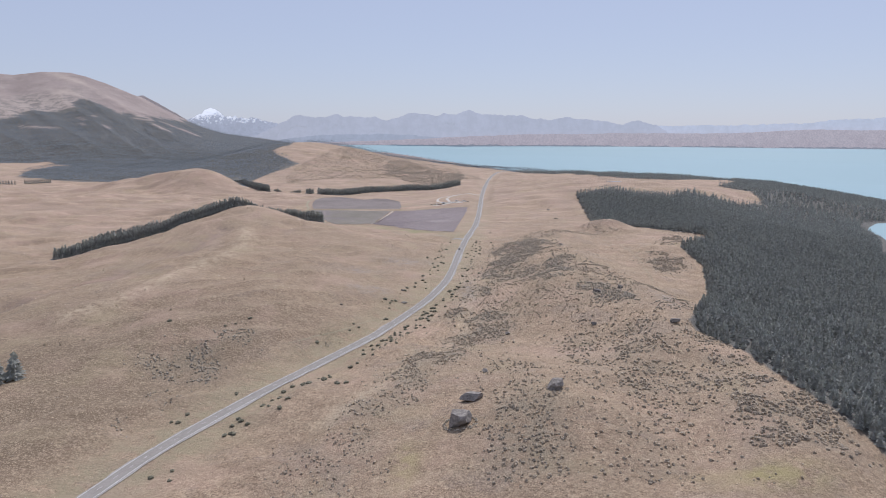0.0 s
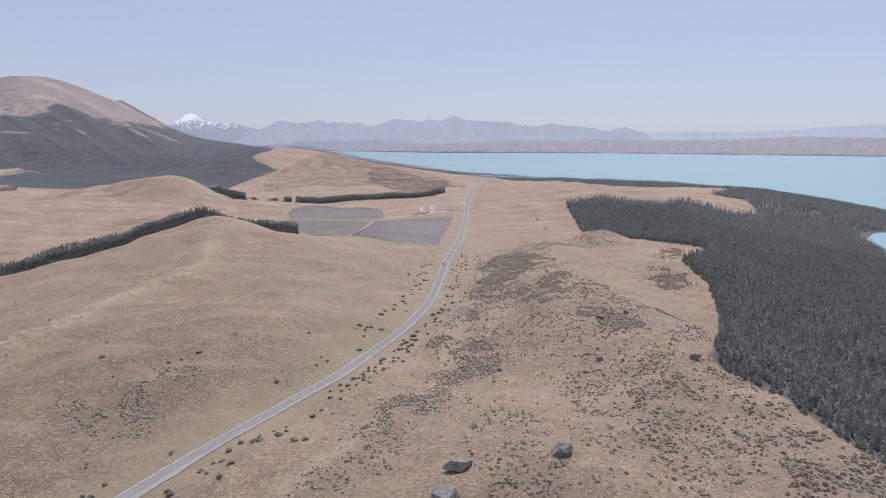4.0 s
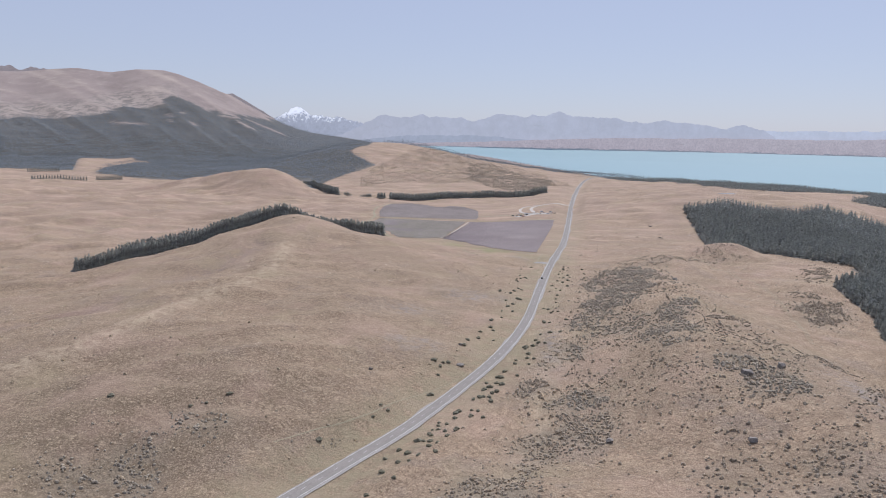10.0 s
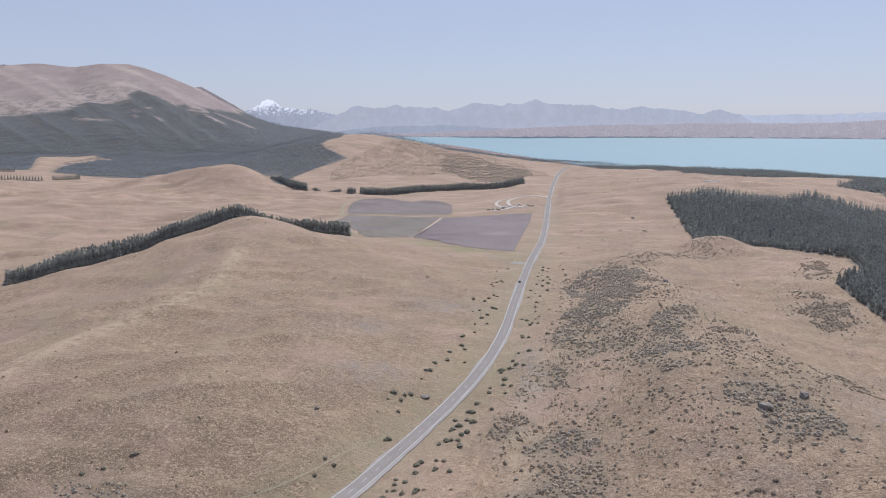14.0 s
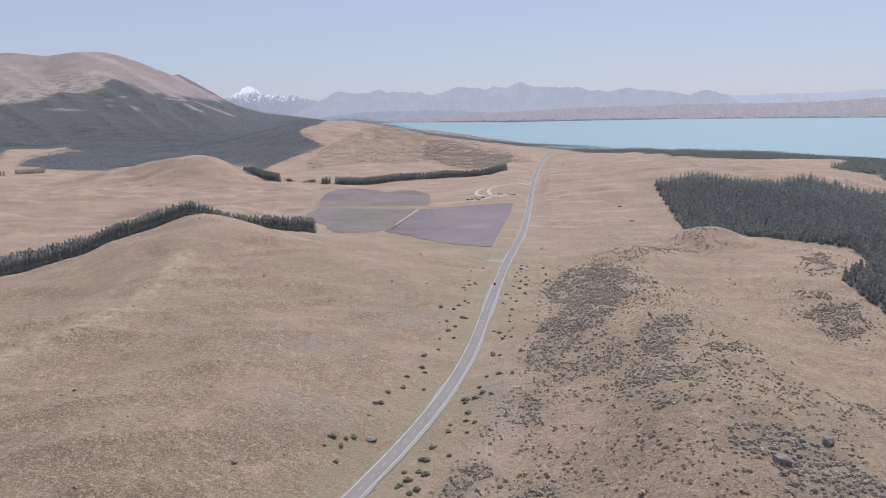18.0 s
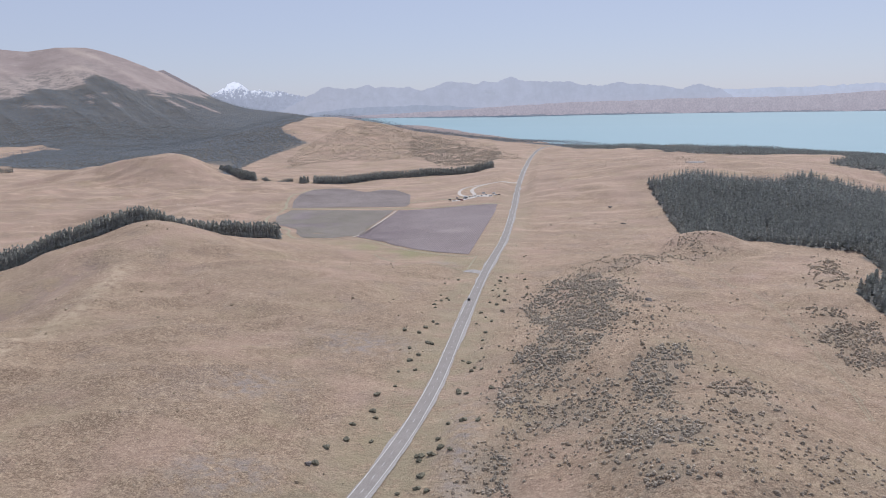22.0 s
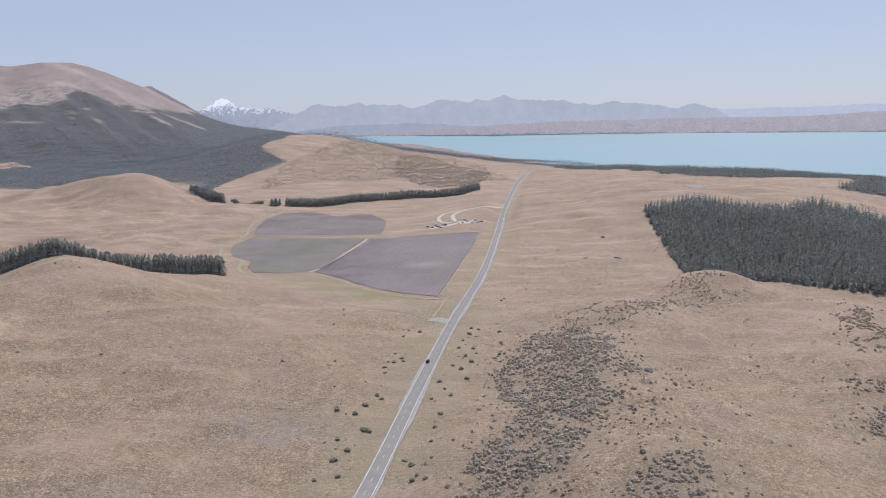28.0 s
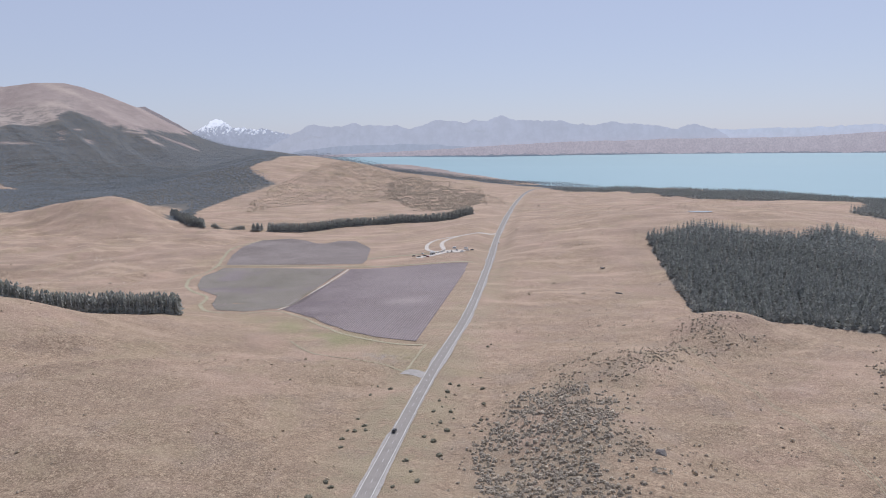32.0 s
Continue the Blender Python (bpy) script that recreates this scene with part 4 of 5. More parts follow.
plant_trees([-252, -247, -257, -251], [376, 383, 384, 391], [16, 13, 15, 15], "lone dark green pine on the hillside", "hillside pines", 18, 1.7)
for (ax, ay), (bx, by), n in (((-1530, 2150), (-1440, 2165), 16), ((-1345, 1925), (-1210, 1955), 20), ((-1200, 1985), (-1140, 2005), 14)):
    t_ = np.linspace(0, 1, n)
    plant_trees(ax + (bx - ax) * t_, ay + (by - ay) * t_, np.full(n, 13.0), "dark pine in a row on the western plain", "plain shelter pines", n)

# ---- scrub ----
LOW = [thorn(s) for s in range(12)]
FAR_LOW = [thorn(s + 50, 3) for s in range(10)]
rng = np.random.RandomState(12)
def cushion(seed):
    """A rounded bush of six small ragged lumps, about one metre across."""
    r = np.random.RandomState(seed)
    v, f = [], []
    for k in range(6):
        a, far = k * 1.3 + r.rand(), 0.0 if k == 0 else r.uniform(0.16, 0.36)
        size = 0.30 if k == 0 else r.uniform(0.13, 0.24)
        q = ICO_V * (1 + 0.30 * r.uniform(-1, 1, (len(ICO_V), 1))) * size
        v.append(q * (1, 1, 0.95) + (far * math.cos(a), far * math.sin(a), size * 0.7 + (0.08 if k == 0 else 0)))
        f.append(ICO_F + k * len(ICO_V))
    return np.concatenate(v), np.concatenate(f)


CUSHION = [cushion(s + 90) for s in range(16)]


def thicket(poly, room, low, high, seed, ragged=0.35):
    """Places and sizes of shrubs over a patch of ground, one to so many square metres, thinning in uneven clumps."""
    r = np.random.RandomState(seed)
    q = np.array(poly, float)
    mid = q.mean(0)
    q = [tuple(mid + (v - mid) * 1.08) for v in q]
    lo, hi = np.min(q, 0), np.max(q, 0)
    n = int(np.prod(hi - lo) / room / 1.15)
    x, y = r.uniform(lo[0], hi[0], n), r.uniform(lo[1], hi[1], n)
    w = inside(x + 5 * bumps(x, y, 14, seed), y + 7 * bumps(x, y, 18, seed + 1), q) & (bumps(x, y, 16, seed + 2) + 0.7 * bumps(x, y, 7, seed + 3) > -1.2 + ragged * 2) & (off_line(x, y, LINE) > 11) & ~inside(x, y, FOREST_E)
    # a thin fringe of smaller bushes round it
    m = n // 3
    fx_, fy_ = r.uniform(lo[0] - 14, hi[0] + 14, m), r.uniform(lo[1] - 18, hi[1] + 18, m)
    near = edge_gap(fx_, fy_, q) < r.exponential(6.0, m)
    ok_ = near & (off_line(fx_, fy_, LINE) > 11) & ~inside(fx_, fy_, FOREST_E)
    x, y = np.r_[x[w], fx_[ok_]], np.r_[y[w], fy_[ok_]]
    return x, y, low + (high - low) * r.beta(1.3, 2.8, len(x)) * np.r_[np.ones(w.sum()), np.full(ok_.sum(), 0.6)]


BRUSH = []


def plant(name, patches_, mat, label, shapes=CUSHION):
    x, y, tall_ = (np.concatenate(v) for v in zip(*patches_))
    BRUSH.append(np.stack([x, y], -1))
    return grove(name, x, y, tall_, shapes, mat, label, "scrub", 0.12)


plant("ridge_thicket", [
    thicket([(62, 917), (89, 924), (104, 900), (89, 824), (88, 772), (77, 763), (50, 796), (37, 834), (39, 866), (49, 894)], 4.2, 1.4, 3.6, 201, 0.25),
    thicket([(50, 796), (77, 763), (70, 730), (57, 717), (46, 717), (38, 701), (31, 678), (22, 682), (26, 707), (33, 736)], 3.8, 1.4, 3.4, 202, 0.22),
    thicket([(29, 694), (41, 710), (65, 704), (73, 675), (67, 651), (53, 646), (37, 648), (21, 649)], 6.5, 1.2, 3.0, 203, 0.42)], M_grey_scrub, "grey-brown thorny thicket along the crest of the ridge")
plant("spine_thicket", [
    thicket([(80, 681), (94, 708), (107, 722), (111, 697), (97, 677), (87, 639), (80, 636), (77, 655)], 4.0, 1.4, 3.2, 204, 0.25),
    thicket([(71, 625), (80, 625), (93, 616), (98, 604), (79, 597), (62, 612)], 4.2, 1.3, 3.0, 205, 0.28),
    thicket([(62, 645), (81, 630), (78, 578), (58, 594)], 5.5, 1.2, 2.8, 206, 0.38),
    thicket([(89, 554), (111, 565), (122, 539), (124, 510), (102, 514), (92, 532)], 3.6, 1.4, 3.2, 207, 0.26),
    thicket([(17, 626), (27, 627), (24, 596), (16, 598)], 2.6, 1.3, 2.8, 208, 0.12),
    thicket([(1, 540), (29, 549), (36, 533), (16, 528)], 3.2, 1.3, 2.8, 209, 0.2)], M_grey_scrub, "dense grey-brown scrub patches on the ridge spine")
plant("crest_shrubs", [
    thicket([(74, 935), (86, 977), (108, 978), (130, 981), (137, 957), (121, 927), (94, 920), (78, 927)], 7.0, 1.0, 2.6, 233, 0.40),
    thicket([(103, 853), (109, 839), (106, 810), (94, 810)], 3.6, 1.2, 2.6, 237, 0.2),
    thicket([(24, 669), (74, 670), (110, 621), (148, 611), (111, 510), (28, 530), (-5, 545), (2, 590)], 15.0, 1.0, 2.5, 234, 0.4)], M_scrub, "small brown shrubs scattered along the ridge")
plant("far_slope_thicket", [
    thicket([(195, 780), (221, 812), (246, 822), (238, 780), (207, 743), (200, 747), (201, 766)], 4.0, 1.5, 3.4, 210, 0.3),
    thicket([(272, 978), (300, 1013), (290, 970), (270, 901), (248, 891), (249, 920)], 8.0, 1.6, 3.4, 211, 0.42),
    thicket([(212, 846), (236, 849), (231, 829), (210, 830)], 5.0, 1.5, 3.2, 212, 0.3),
    thicket([(139, 985), (175, 1051), (200, 1060), (216, 1038), (210, 1014), (178, 1004), (140, 960)], 8.5, 1.2, 2.8, 213, 0.42),
    thicket([(111, 668), (125, 676), (128, 662), (125, 643), (113, 629), (105, 634)], 5.0, 1.3, 3.0, 214, 0.3),
    thicket([(145, 600), (170, 618), (178, 600), (150, 584)], 6.0, 1.3, 2.8, 215, 0.35)], M_scrub, "brown scrub patches on the slope before the plantation")
plant("near_slope_thicket", [
    thicket([(100, 451), (130, 459), (149, 425), (153, 379), (103, 332), (81, 335), (81, 382)], 6.8, 1.2, 2.9, 216, 0.42),
    thicket([(65, 448), (82, 458), (85, 400), (63, 347), (57, 382)], 9.0, 1.1, 2.7, 217, 0.45),
    thicket([(145, 366), (162, 345), (176, 329), (158, 285), (118, 285), (126, 328)], 4.2, 1.4, 3.3, 218, 0.35),
    thicket([(19, 415), (43, 380), (36, 320), (18, 309), (11, 340)], 12.0, 1.1, 2.4, 219, 0.45),
    thicket([(10, 308), (44, 322), (46, 262), (10, 262)], 6.0, 1.1, 2.5, 220, 0.36),
    thicket([(-75, 300), (-40, 318), (-30, 262), (-70, 255)], 9.0, 0.9, 2.0, 235, 0.42),
    thicket([(50, 300), (90, 318), (95, 262), (52, 262)], 16.0, 1.0, 2.3, 236, 0.42),
    thicket([(130, 475), (136, 500), (172, 560), (160, 500)], 9.0, 1.2, 2.6, 221, 0.42)], M_scrub, "brown shrubs thickly dotted over the near hill")
plant("bank_thicket", [
    thicket([(9, 525), (32, 523), (33, 488), (12, 471)], 3.6, 1.3, 2.8, 222, 0.22),
    thicket([(-41, 382), (-5, 496), (12, 498), (-4, 407), (-24, 374)], 3.4, 1.0, 2.5, 223, 0.30),
    thicket([(-70, 327), (-47, 348), (-24, 370), (-18, 355), (-35, 328), (-50, 312)], 6.0, 1.0, 2.2, 224, 0.42),
    thicket([(-14, 556), (0, 574), (4, 558), (-8, 544)], 2.6, 1.4, 2.8, 225, 0.12),
    thicket([(-2, 580), (6, 622), (14, 622), (6, 576)], 8.0, 1.0, 2.2, 226, 0.45)], M_scrub, "dark brown scrub on the bank above the road")
plant("slope_scrub", [
    thicket([(-192, 422), (-180, 432), (-162, 398), (-177, 396)], 5.0, 1.1, 2.6, 227, 0.35),
    thicket([(-169, 434), (-157, 449), (-138, 404), (-151, 398)], 4.2, 1.1, 2.6, 228, 0.3),
    thicket([(-164, 468), (-141, 470), (-134, 448), (-154, 448)], 7.0, 1.0, 2.6, 229, 0.45),
    thicket([(-168, 374), (-158, 381), (-148, 362), (-160, 355)], 5.0, 1.1, 2.4, 230, 0.3),
    thicket([(-167, 346), (-157, 357), (-145, 335), (-160, 326)], 8.0, 1.0, 2.4, 231, 0.42),
    thicket([(-91, 468), (-76, 476), (-80, 457), (-93, 454)], 7.0, 0.9, 2.0, 232, 0.4)], M_grey_scrub, "patches of dark olive scrub on the hillside")
# single shrubs between the thickets
x, y = rng.uniform(-60, 190, 15000), rng.uniform(255, 960, 15000)
thick = bumps(x, y, 42, 91) * 0.5 + bumps(x, y, 15, 92) * 0.5
east = x - np.interp(y, LINE[:, 1], LINE[:, 0])
lush = step(east, 22, 60) * (1 - step(x, 118, 160)) * (1 - 0.8 * step(y, 690, 860)) * (1 - 0.65 * step(y, 520, 420) * (1 - step(x, 60, 90)))
w = (thick > 0.42 - 0.5 * lush) & (rng.rand(len(x)) < 0.06 + 0.6 * lush) & ~inside(x, y, FOREST_E) & (east > 22)
grove("loose_scrub", x[w], y[w], rng.gamma(6.0, 0.22, w.sum()), CUSHION, M_scrub, "small brown shrubs dotted over dry grass", "scrub", 0.08)
TUFT = [thorn(s + 30, 3) for s in range(10)]
x, y = rng.uniform(-520, 60, 22000), 255 + 900 * rng.rand(22000) ** 1.2
w = (off_line(x, y, LINE) > 8) & (x < np.interp(y, LINE[:, 1], LINE[:, 0])) & (y < 1000)
half = w & (bumps(x, y, 48, 131) + 0.6 * bumps(x, y, 14, 132) > 0.1) & (rng.rand(len(x)) < 0.55)
grove("slope_tufts", x[half], y[half], rng.gamma(4.0, 0.16, half.sum()), TUFT, M_scrub, "tiny brown tufts speckled over the western slope", "tussock", 0.05)
half = w & ~half & (rng.rand(len(x)) < 0.5)
grove("straw_tufts", x[half], y[half], rng.gamma(4.0, 0.17, half.sum()), TUFT, M_tussock, "tiny straw tufts speckled over the western slope", "tussock", 0.05)
x, y = rng.uniform(-20, 330, 9000), rng.uniform(300, 1150, 9000)
w = (off_line(x, y, LINE) > 8) & (x > np.interp(y, LINE[:, 1], LINE[:, 0])) & ~inside(x, y, FOREST_E)
grove("ridge_tufts", x[w], y[w], rng.gamma(4.0, 0.19, w.sum()), TUFT, M_scrub, "tiny brown tufts speckled over the ridge", "tussock", 0.05)
x, y = rng.uniform(50, 520, 5000), rng.uniform(1050, 2100, 5000)
w = (off_line(x, y, LINE) > 9) & ~inside(x, y, FOREST_E) & (x > np.interp(y, LINE[:, 1], LINE[:, 0])) & (bumps(x * 0.4, y, 40, 141) > -0.1)
grove("plain_tufts", x[w], y[w], rng.gamma(4.0, 0.32, w.sum()), TUFT, M_scrub, "tiny brown tufts speckled over the plain", "tussock", 0.05)
x, y = rng.uniform(-1100, -320, 6000), rng.uniform(900, 1850, 6000)
w = ~inside(x, y, FOREST_W) & (bumps(x, y * 0.6, 70, 142) > 0.0)
grove("western_tufts", x[w], y[w], rng.gamma(4.0, 0.34, w.sum()), TUFT, M_scrub, "tiny brown tufts speckled over the western plain", "tussock", 0.05)
x, y = rng.uniform(-430, 60, 1700), rng.uniform(330, 1000, 1700)
w = (off_line(x, y, LINE) > 9) & (x < np.interp(y, LINE[:, 1], LINE[:, 0])) & (bumps(x, y, 60, 93) > -0.25)
half = w & (rng.rand(len(x)) < 0.5)
grove("pale_tussocks", x[half], y[half], 0.9 + 1.7 * rng.beta(1.2, 3.0, half.sum()), CUSHION, M_tussock, "pale straw tussocks dotted over the hillside", "tussock", 0.08)
half = w & ~half & (rng.rand(len(x)) < 0.6)
grove("hillside_shrubs", x[half], y[half], rng.uniform(0.5, 1.2, half.sum()), LOW, M_scrub, "tiny dark shrubs dotted over the hillside", "scrub", 0.08)
# the slopes behind the field and right of the road
plant("back_hill_scrub", [
    thicket([(-474, 2038), (-516, 2196), (-510, 2420), (-469, 2599), (-419, 2716), (-305, 2700), (-250, 2560), (-209, 2219), (-281, 2170), (-385, 2165), (-442, 2087)], 17.0, 1.6, 5.0, 240, 0.34),
    thicket([(-400, 2520), (-419, 2760), (-290, 2780), (-150, 2760), (-30, 2560), (10, 2330), (40, 2130), (-5, 2110), (-20, 2400), (-180, 2690), (-300, 2560)], 24.0, 1.6, 4.6, 242, 0.40)], M_scrub, "brown scrub over the hill behind the field", FAR_LOW)
plant("dark_scrub_patch", [
    thicket([(-260, 2525), (-255, 2620), (-192, 2665), (-86, 2505), (-10, 2380), (-6, 2105), (-45, 2030), (-138, 2100), (-179, 2205), (-222, 2287)], 13.0, 2.6, 6.0, 241, 0.22)], M_grey_scrub, "dense dark grey scrub on the hill above the road", FAR_LOW)
# low grey-olive herbs and twigs cover the ground under the thickets
spot = np.concatenate(BRUSH)
count = np.histogram2d(spot[:, 0], spot[:, 1], [np.arange(-700, 401, 4.0), np.arange(200, 2901, 4.0)])[0]
for axis in (0, 1, 0, 1):
    count = (np.roll(count, 1, axis) + 2 * count + np.roll(count, -1, axis)) / 4
ci, cj = np.clip(((GROUND_X + 700) / 4).astype(int), 0, count.shape[0] - 1), np.clip(((GROUND_Y - 200) / 4).astype(int), 0, count.shape[1] - 1)
within = (GROUND_X > -700) & (GROUND_X < 400) & (GROUND_Y > 200) & (GROUND_Y < 2900)
cover = ground.data.attributes.new("brush", "FLOAT", "POINT")
cover.data.foreach_set("value", (np.where(within, np.clip(count[ci, cj] / 3.0, 0, 1), 0)).astype(np.float32).ravel())
x, y = rng.uniform(70, 640, 7000), rng.uniform(1250, 2450, 7000)
w = (bumps(x, y, 150, 97) + 0.5 * bumps(x, y, 50, 98) > 0.42 - 0.4 * step(y, 1500, 1900)) & ~inside(x, y, FOREST_E) & (off_line(x, y, LINE) > 14)
grove("plain_scrub", x[w], y[w], rng.uniform(1.0, 2.8, w.sum()), FAR_LOW, M_scrub, "low brown scrub on the plain beside the road", "scrub", 0.1)
x, y = rng.uniform(-1150, -420, 2600), rng.uniform(1000, 1950, 2600)
w = (bumps(x, y, 170, 101) + 0.5 * bumps(x, y, 60, 102) > 0.4) & ~inside(x, y, FOREST_W)
grove("western_scrub", x[w], y[w], rng.uniform(1.2, 2.8, w.sum()), FAR_LOW, M_scrub, "low brown scrub on the western plain", "scrub", 0.1)

# single bushes along the road
BUSH_E = [(-41, 519), (-47, 507), (-43, 503), (-40, 511), (-46, 496), (-42, 491), (-48, 487), (-40, 485), (-37, 492), (-53, 481), (-26, 511), (-33, 523),
          (-34, 540), (-31, 543), (-29, 544), (-25, 539), (-25, 550), (-23, 553), (-30, 556), (-28, 561), (-24, 567), (-21, 564), (-21, 587), (-22, 576),
          (-15, 602), (-15, 609), (-7, 599), (-4, 608), (-10, 633), (-8, 620), (-4, 650), (-1, 665), (1, 700), (6, 727), (11, 726), (2, 636), (12, 660), (17, 699)]
BUSH_S = [(-109, 343), (-103, 336), (-108, 327), (-102, 360), (-99, 368), (-90, 348), (-88, 357), (-82, 378), (-75, 384), (-73, 391), (-67, 379), (-62, 380),
          (-87, 399), (-65, 413), (-62, 422), (-54, 435), (-51, 451), (-46, 470), (-43, 474), (-48, 458), (-42, 463), (-127, 280), (-118, 277), (-120, 286)]
BUSH_N = [(12, 869), (14, 886), (18, 889), (17, 910), (22, 905), (18, 925), (19, 946), (24, 945), (36, 886), (38, 893), (39, 878), (44, 877), (39, 916),
          (38, 941), (36, 959), (41, 1031), (39, 1025), (-25, 930), (-23, 943), (-15, 938), (-25, 893), (-27, 877), (-23, 876), (-18, 877), (-27, 866), (-25, 854), (-23, 816)]
BUSH_W = [(-37, 693), (-36, 676), (-42, 648), (-42, 661), (-48, 639), (-49, 624), (-32, 650), (-31, 762), (-28, 743), (-32, 726), (-24, 731), (-38, 792),
          (-29, 789), (-54, 589), (-62, 584), (-20, 813), (-152, 478), (-193, 467), (-145, 488), (-158, 474)]
rng = np.random.RandomState(77)
walk_ = np.cumsum(np.r_[0, np.hypot(*np.diff(LINE, axis=0).T)])
BUSH_R = []
for at_ in np.sort(rng.uniform(735, 1385, 75)):
    i_ = int(np.searchsorted(walk_, at_))
    off = rng.choice([1, 1, 1, -1]) * rng.uniform(9, 24)
    e_ = LINE[i_ + 1] - LINE[i_ - 1]
    e_ = e_ / np.hypot(*e_)
    BUSH_R.append((LINE[i_, 0] + e_[1] * off, LINE[i_, 1] - e_[0] * off))
BUSH_MESH = [mesh("foliage", *shrub(s + 60, 6, 0.8), M_bush) for s in range(5)]
rng = np.random.RandomState(21)
for rows, group in ((BUSH_E, "roadside bushes below the ridge"), (BUSH_S, "roadside bushes on the bend"), (BUSH_N, "roadside bushes near the turn-off"), (BUSH_W, "bushes on the grassy slope"), (BUSH_R, "bushes along the road verge")):
    for bx, by in rows:
        px, py, pz, g = (float(v) for v in level(float(bx), float(by)))
        ob = new("bush", BUSH_MESH[int(rng.randint(5))])
        s = rng.uniform(2.0, 3.7) * (0.8 if rows is BUSH_N else 1.0)
        ob.matrix_basis = pose(px, py, pz - 0.1, 0, 0, rng.uniform(0, 360)) @ Matrix.Diagonal((s, s, s * 0.95, 1))
        tagged(ob, "round dark olive-green bush in dry grass", "bush", group)


# ---- boulders ----
def boulder(seed, label, x, y, sx, sy, sz, turn, sink=0.25, name="boulder"):
    bm = bmesh.new()
    bmesh.ops.create_icosphere(bm, subdivisions=4, radius=1.15)
    rng_ = np.random.RandomState(seed)
    planes = [(Vector(rng_.randn(3)).normalized(), rng_.uniform(0.55, 0.85)) for _ in range(11)] + [(Vector((0.1, 0.15, 1)).normalized(), 0.72)]
    for v in bm.verts:
        for n, far in planes:
            over = v.co.dot(n) - far
            if over > 0:
                v.co -= n * over
        v.co += v.co.normalized() * 0.05 * noise.fractal(v.co * 3.5 + Vector((seed, 0, 0)), 1.0, 2.0, 4)
        v.co.x *= sx
        v.co.y *= sy
        v.co.z *= sz
    me = bpy.data.meshes.new(name)
    bm.to_mesh(me)
    bm.free()
    me.materials.append(M_rock)
    px, py, pz, g = (float(v) for v in level(float(x), float(y)))
    ob = new(name, me)
    ob.matrix_basis = pose(px, py, pz + sz * (1 - sink) * 0.9, 0, 0, turn)
    return tagged(ob, label, "boulder", "boulders on the hills")


boulder(21, "big pale grey boulder with a shaded face in scrub", 0, 308, 6.0, 5.2, 5.0, 20, 0.42)
boulder(2, "flat-topped pale grey boulder behind the big one", 5, 331, 5.4, 4.2, 2.6, 5)
boulder(3, "dark grey boulder half buried on the hill", 45, 331, 5.0, 3.8, 3.2, 40)
boulder(4, "small grey boulder in dry grass", 13, 369, 1.8, 1.5, 1.2, 0)
boulder(5, "dark rock outcrop at the plantation corner", 135, 453, 3.2, 2.4, 2.0, 15)
boulder(6, "grey boulder on the scrubby ridge", 121, 552, 2.8, 2.2, 1.7, 60)
boulder(7, "dark grey boulder among thorny scrub", 101, 537, 4.0, 2.6, 1.5, 10)
boulder(8, "small grey boulder in scrub", 87, 470, 2.2, 1.8, 1.4, 30)
boulder(9, "grey rock outcrop beside the road", -47, 592, 2.6, 1.7, 0.9, 25)
boulder(10, "pale grey boulder ringed by a dark bush", 112, 820, 2.2, 1.8, 1.5, 0)
boulder(11, "small grey boulder in dry grass", 32, 486, 2.0, 1.6, 1.2, 70)
boulder(12, "small grey rock on the grassy slope", -51, 622, 1.8, 1.4, 1.0, 0)
boulder(14, "low dark rock on the open plain", 156, 1326, 3.4, 1.6, 1.2, 12)
boulder(15, "low dark rock beside a worn hollow", 153, 1195, 3.2, 1.5, 1.0, -8)
boulder(13, "small pale stone on the grassy slope", -93, 555, 1.2, 1.0, 0.9, 0)
x, y = 134 + rng.randn(60) * 8, 459 + rng.randn(60) * 3
ring = rng.rand(46) * 6.28
grove("boulder_scrub", np.concatenate([0 + 7.2 * np.cos(ring), 45 + 5 * np.cos(ring[:20]), 108 + 3.2 * np.cos(ring[:22])]),
      np.concatenate([308 + 6.4 * np.sin(ring), 331 + 4.5 * np.sin(ring[:20]), 800 + 2.8 * np.sin(ring[:22])]), rng.uniform(1.0, 2.4, 88), LOW, M_grey_scrub, "grey-green scrub growing round the boulders", "scrub", 0.1)

# ---- road markings ----
way = np.cumsum(np.r_[0, np.hypot(*np.diff(LINE, axis=0).T)])
for s0 in np.arange(80, way[-1] - 900, 10.0):
    at_ = np.array([s0, s0 + 1.5, s0 + 3.0])
    p = np.stack([np.interp(at_, way, LINE[:, 0]), np.interp(at_, way, LINE[:, 1])], -1)
    if p[0, 1] < 1500:
        ribbon("centre_dash", p, -0.07, 0.07, 0.135, M_white, road)

# ---- lavender field ----
PARCEL_1 = [(-141, 1146), (-122, 1130), (-104, 1112), (-86, 1090), (-68, 1070), (-45, 1052), (-28, 1044), (-12, 1038), (11, 1364), (-127, 1368)]
PARCEL_2 = [(-147, 1150), (-172, 1136), (-200, 1146), (-216, 1172), (-228, 1218), (-258, 1246), (-272, 1275), (-284, 1315), (-283, 1372), (-133, 1370)]
PARCEL_3 = [(-284, 1388), (-298, 1444), (-306, 1520), (-306, 1580), (-272, 1612), (-240, 1585), (-215, 1552), (-200, 1552), (-190, 1590), (-165, 1585), (-128, 1500), (-116, 1398)]


BARE = (-36, 1178)


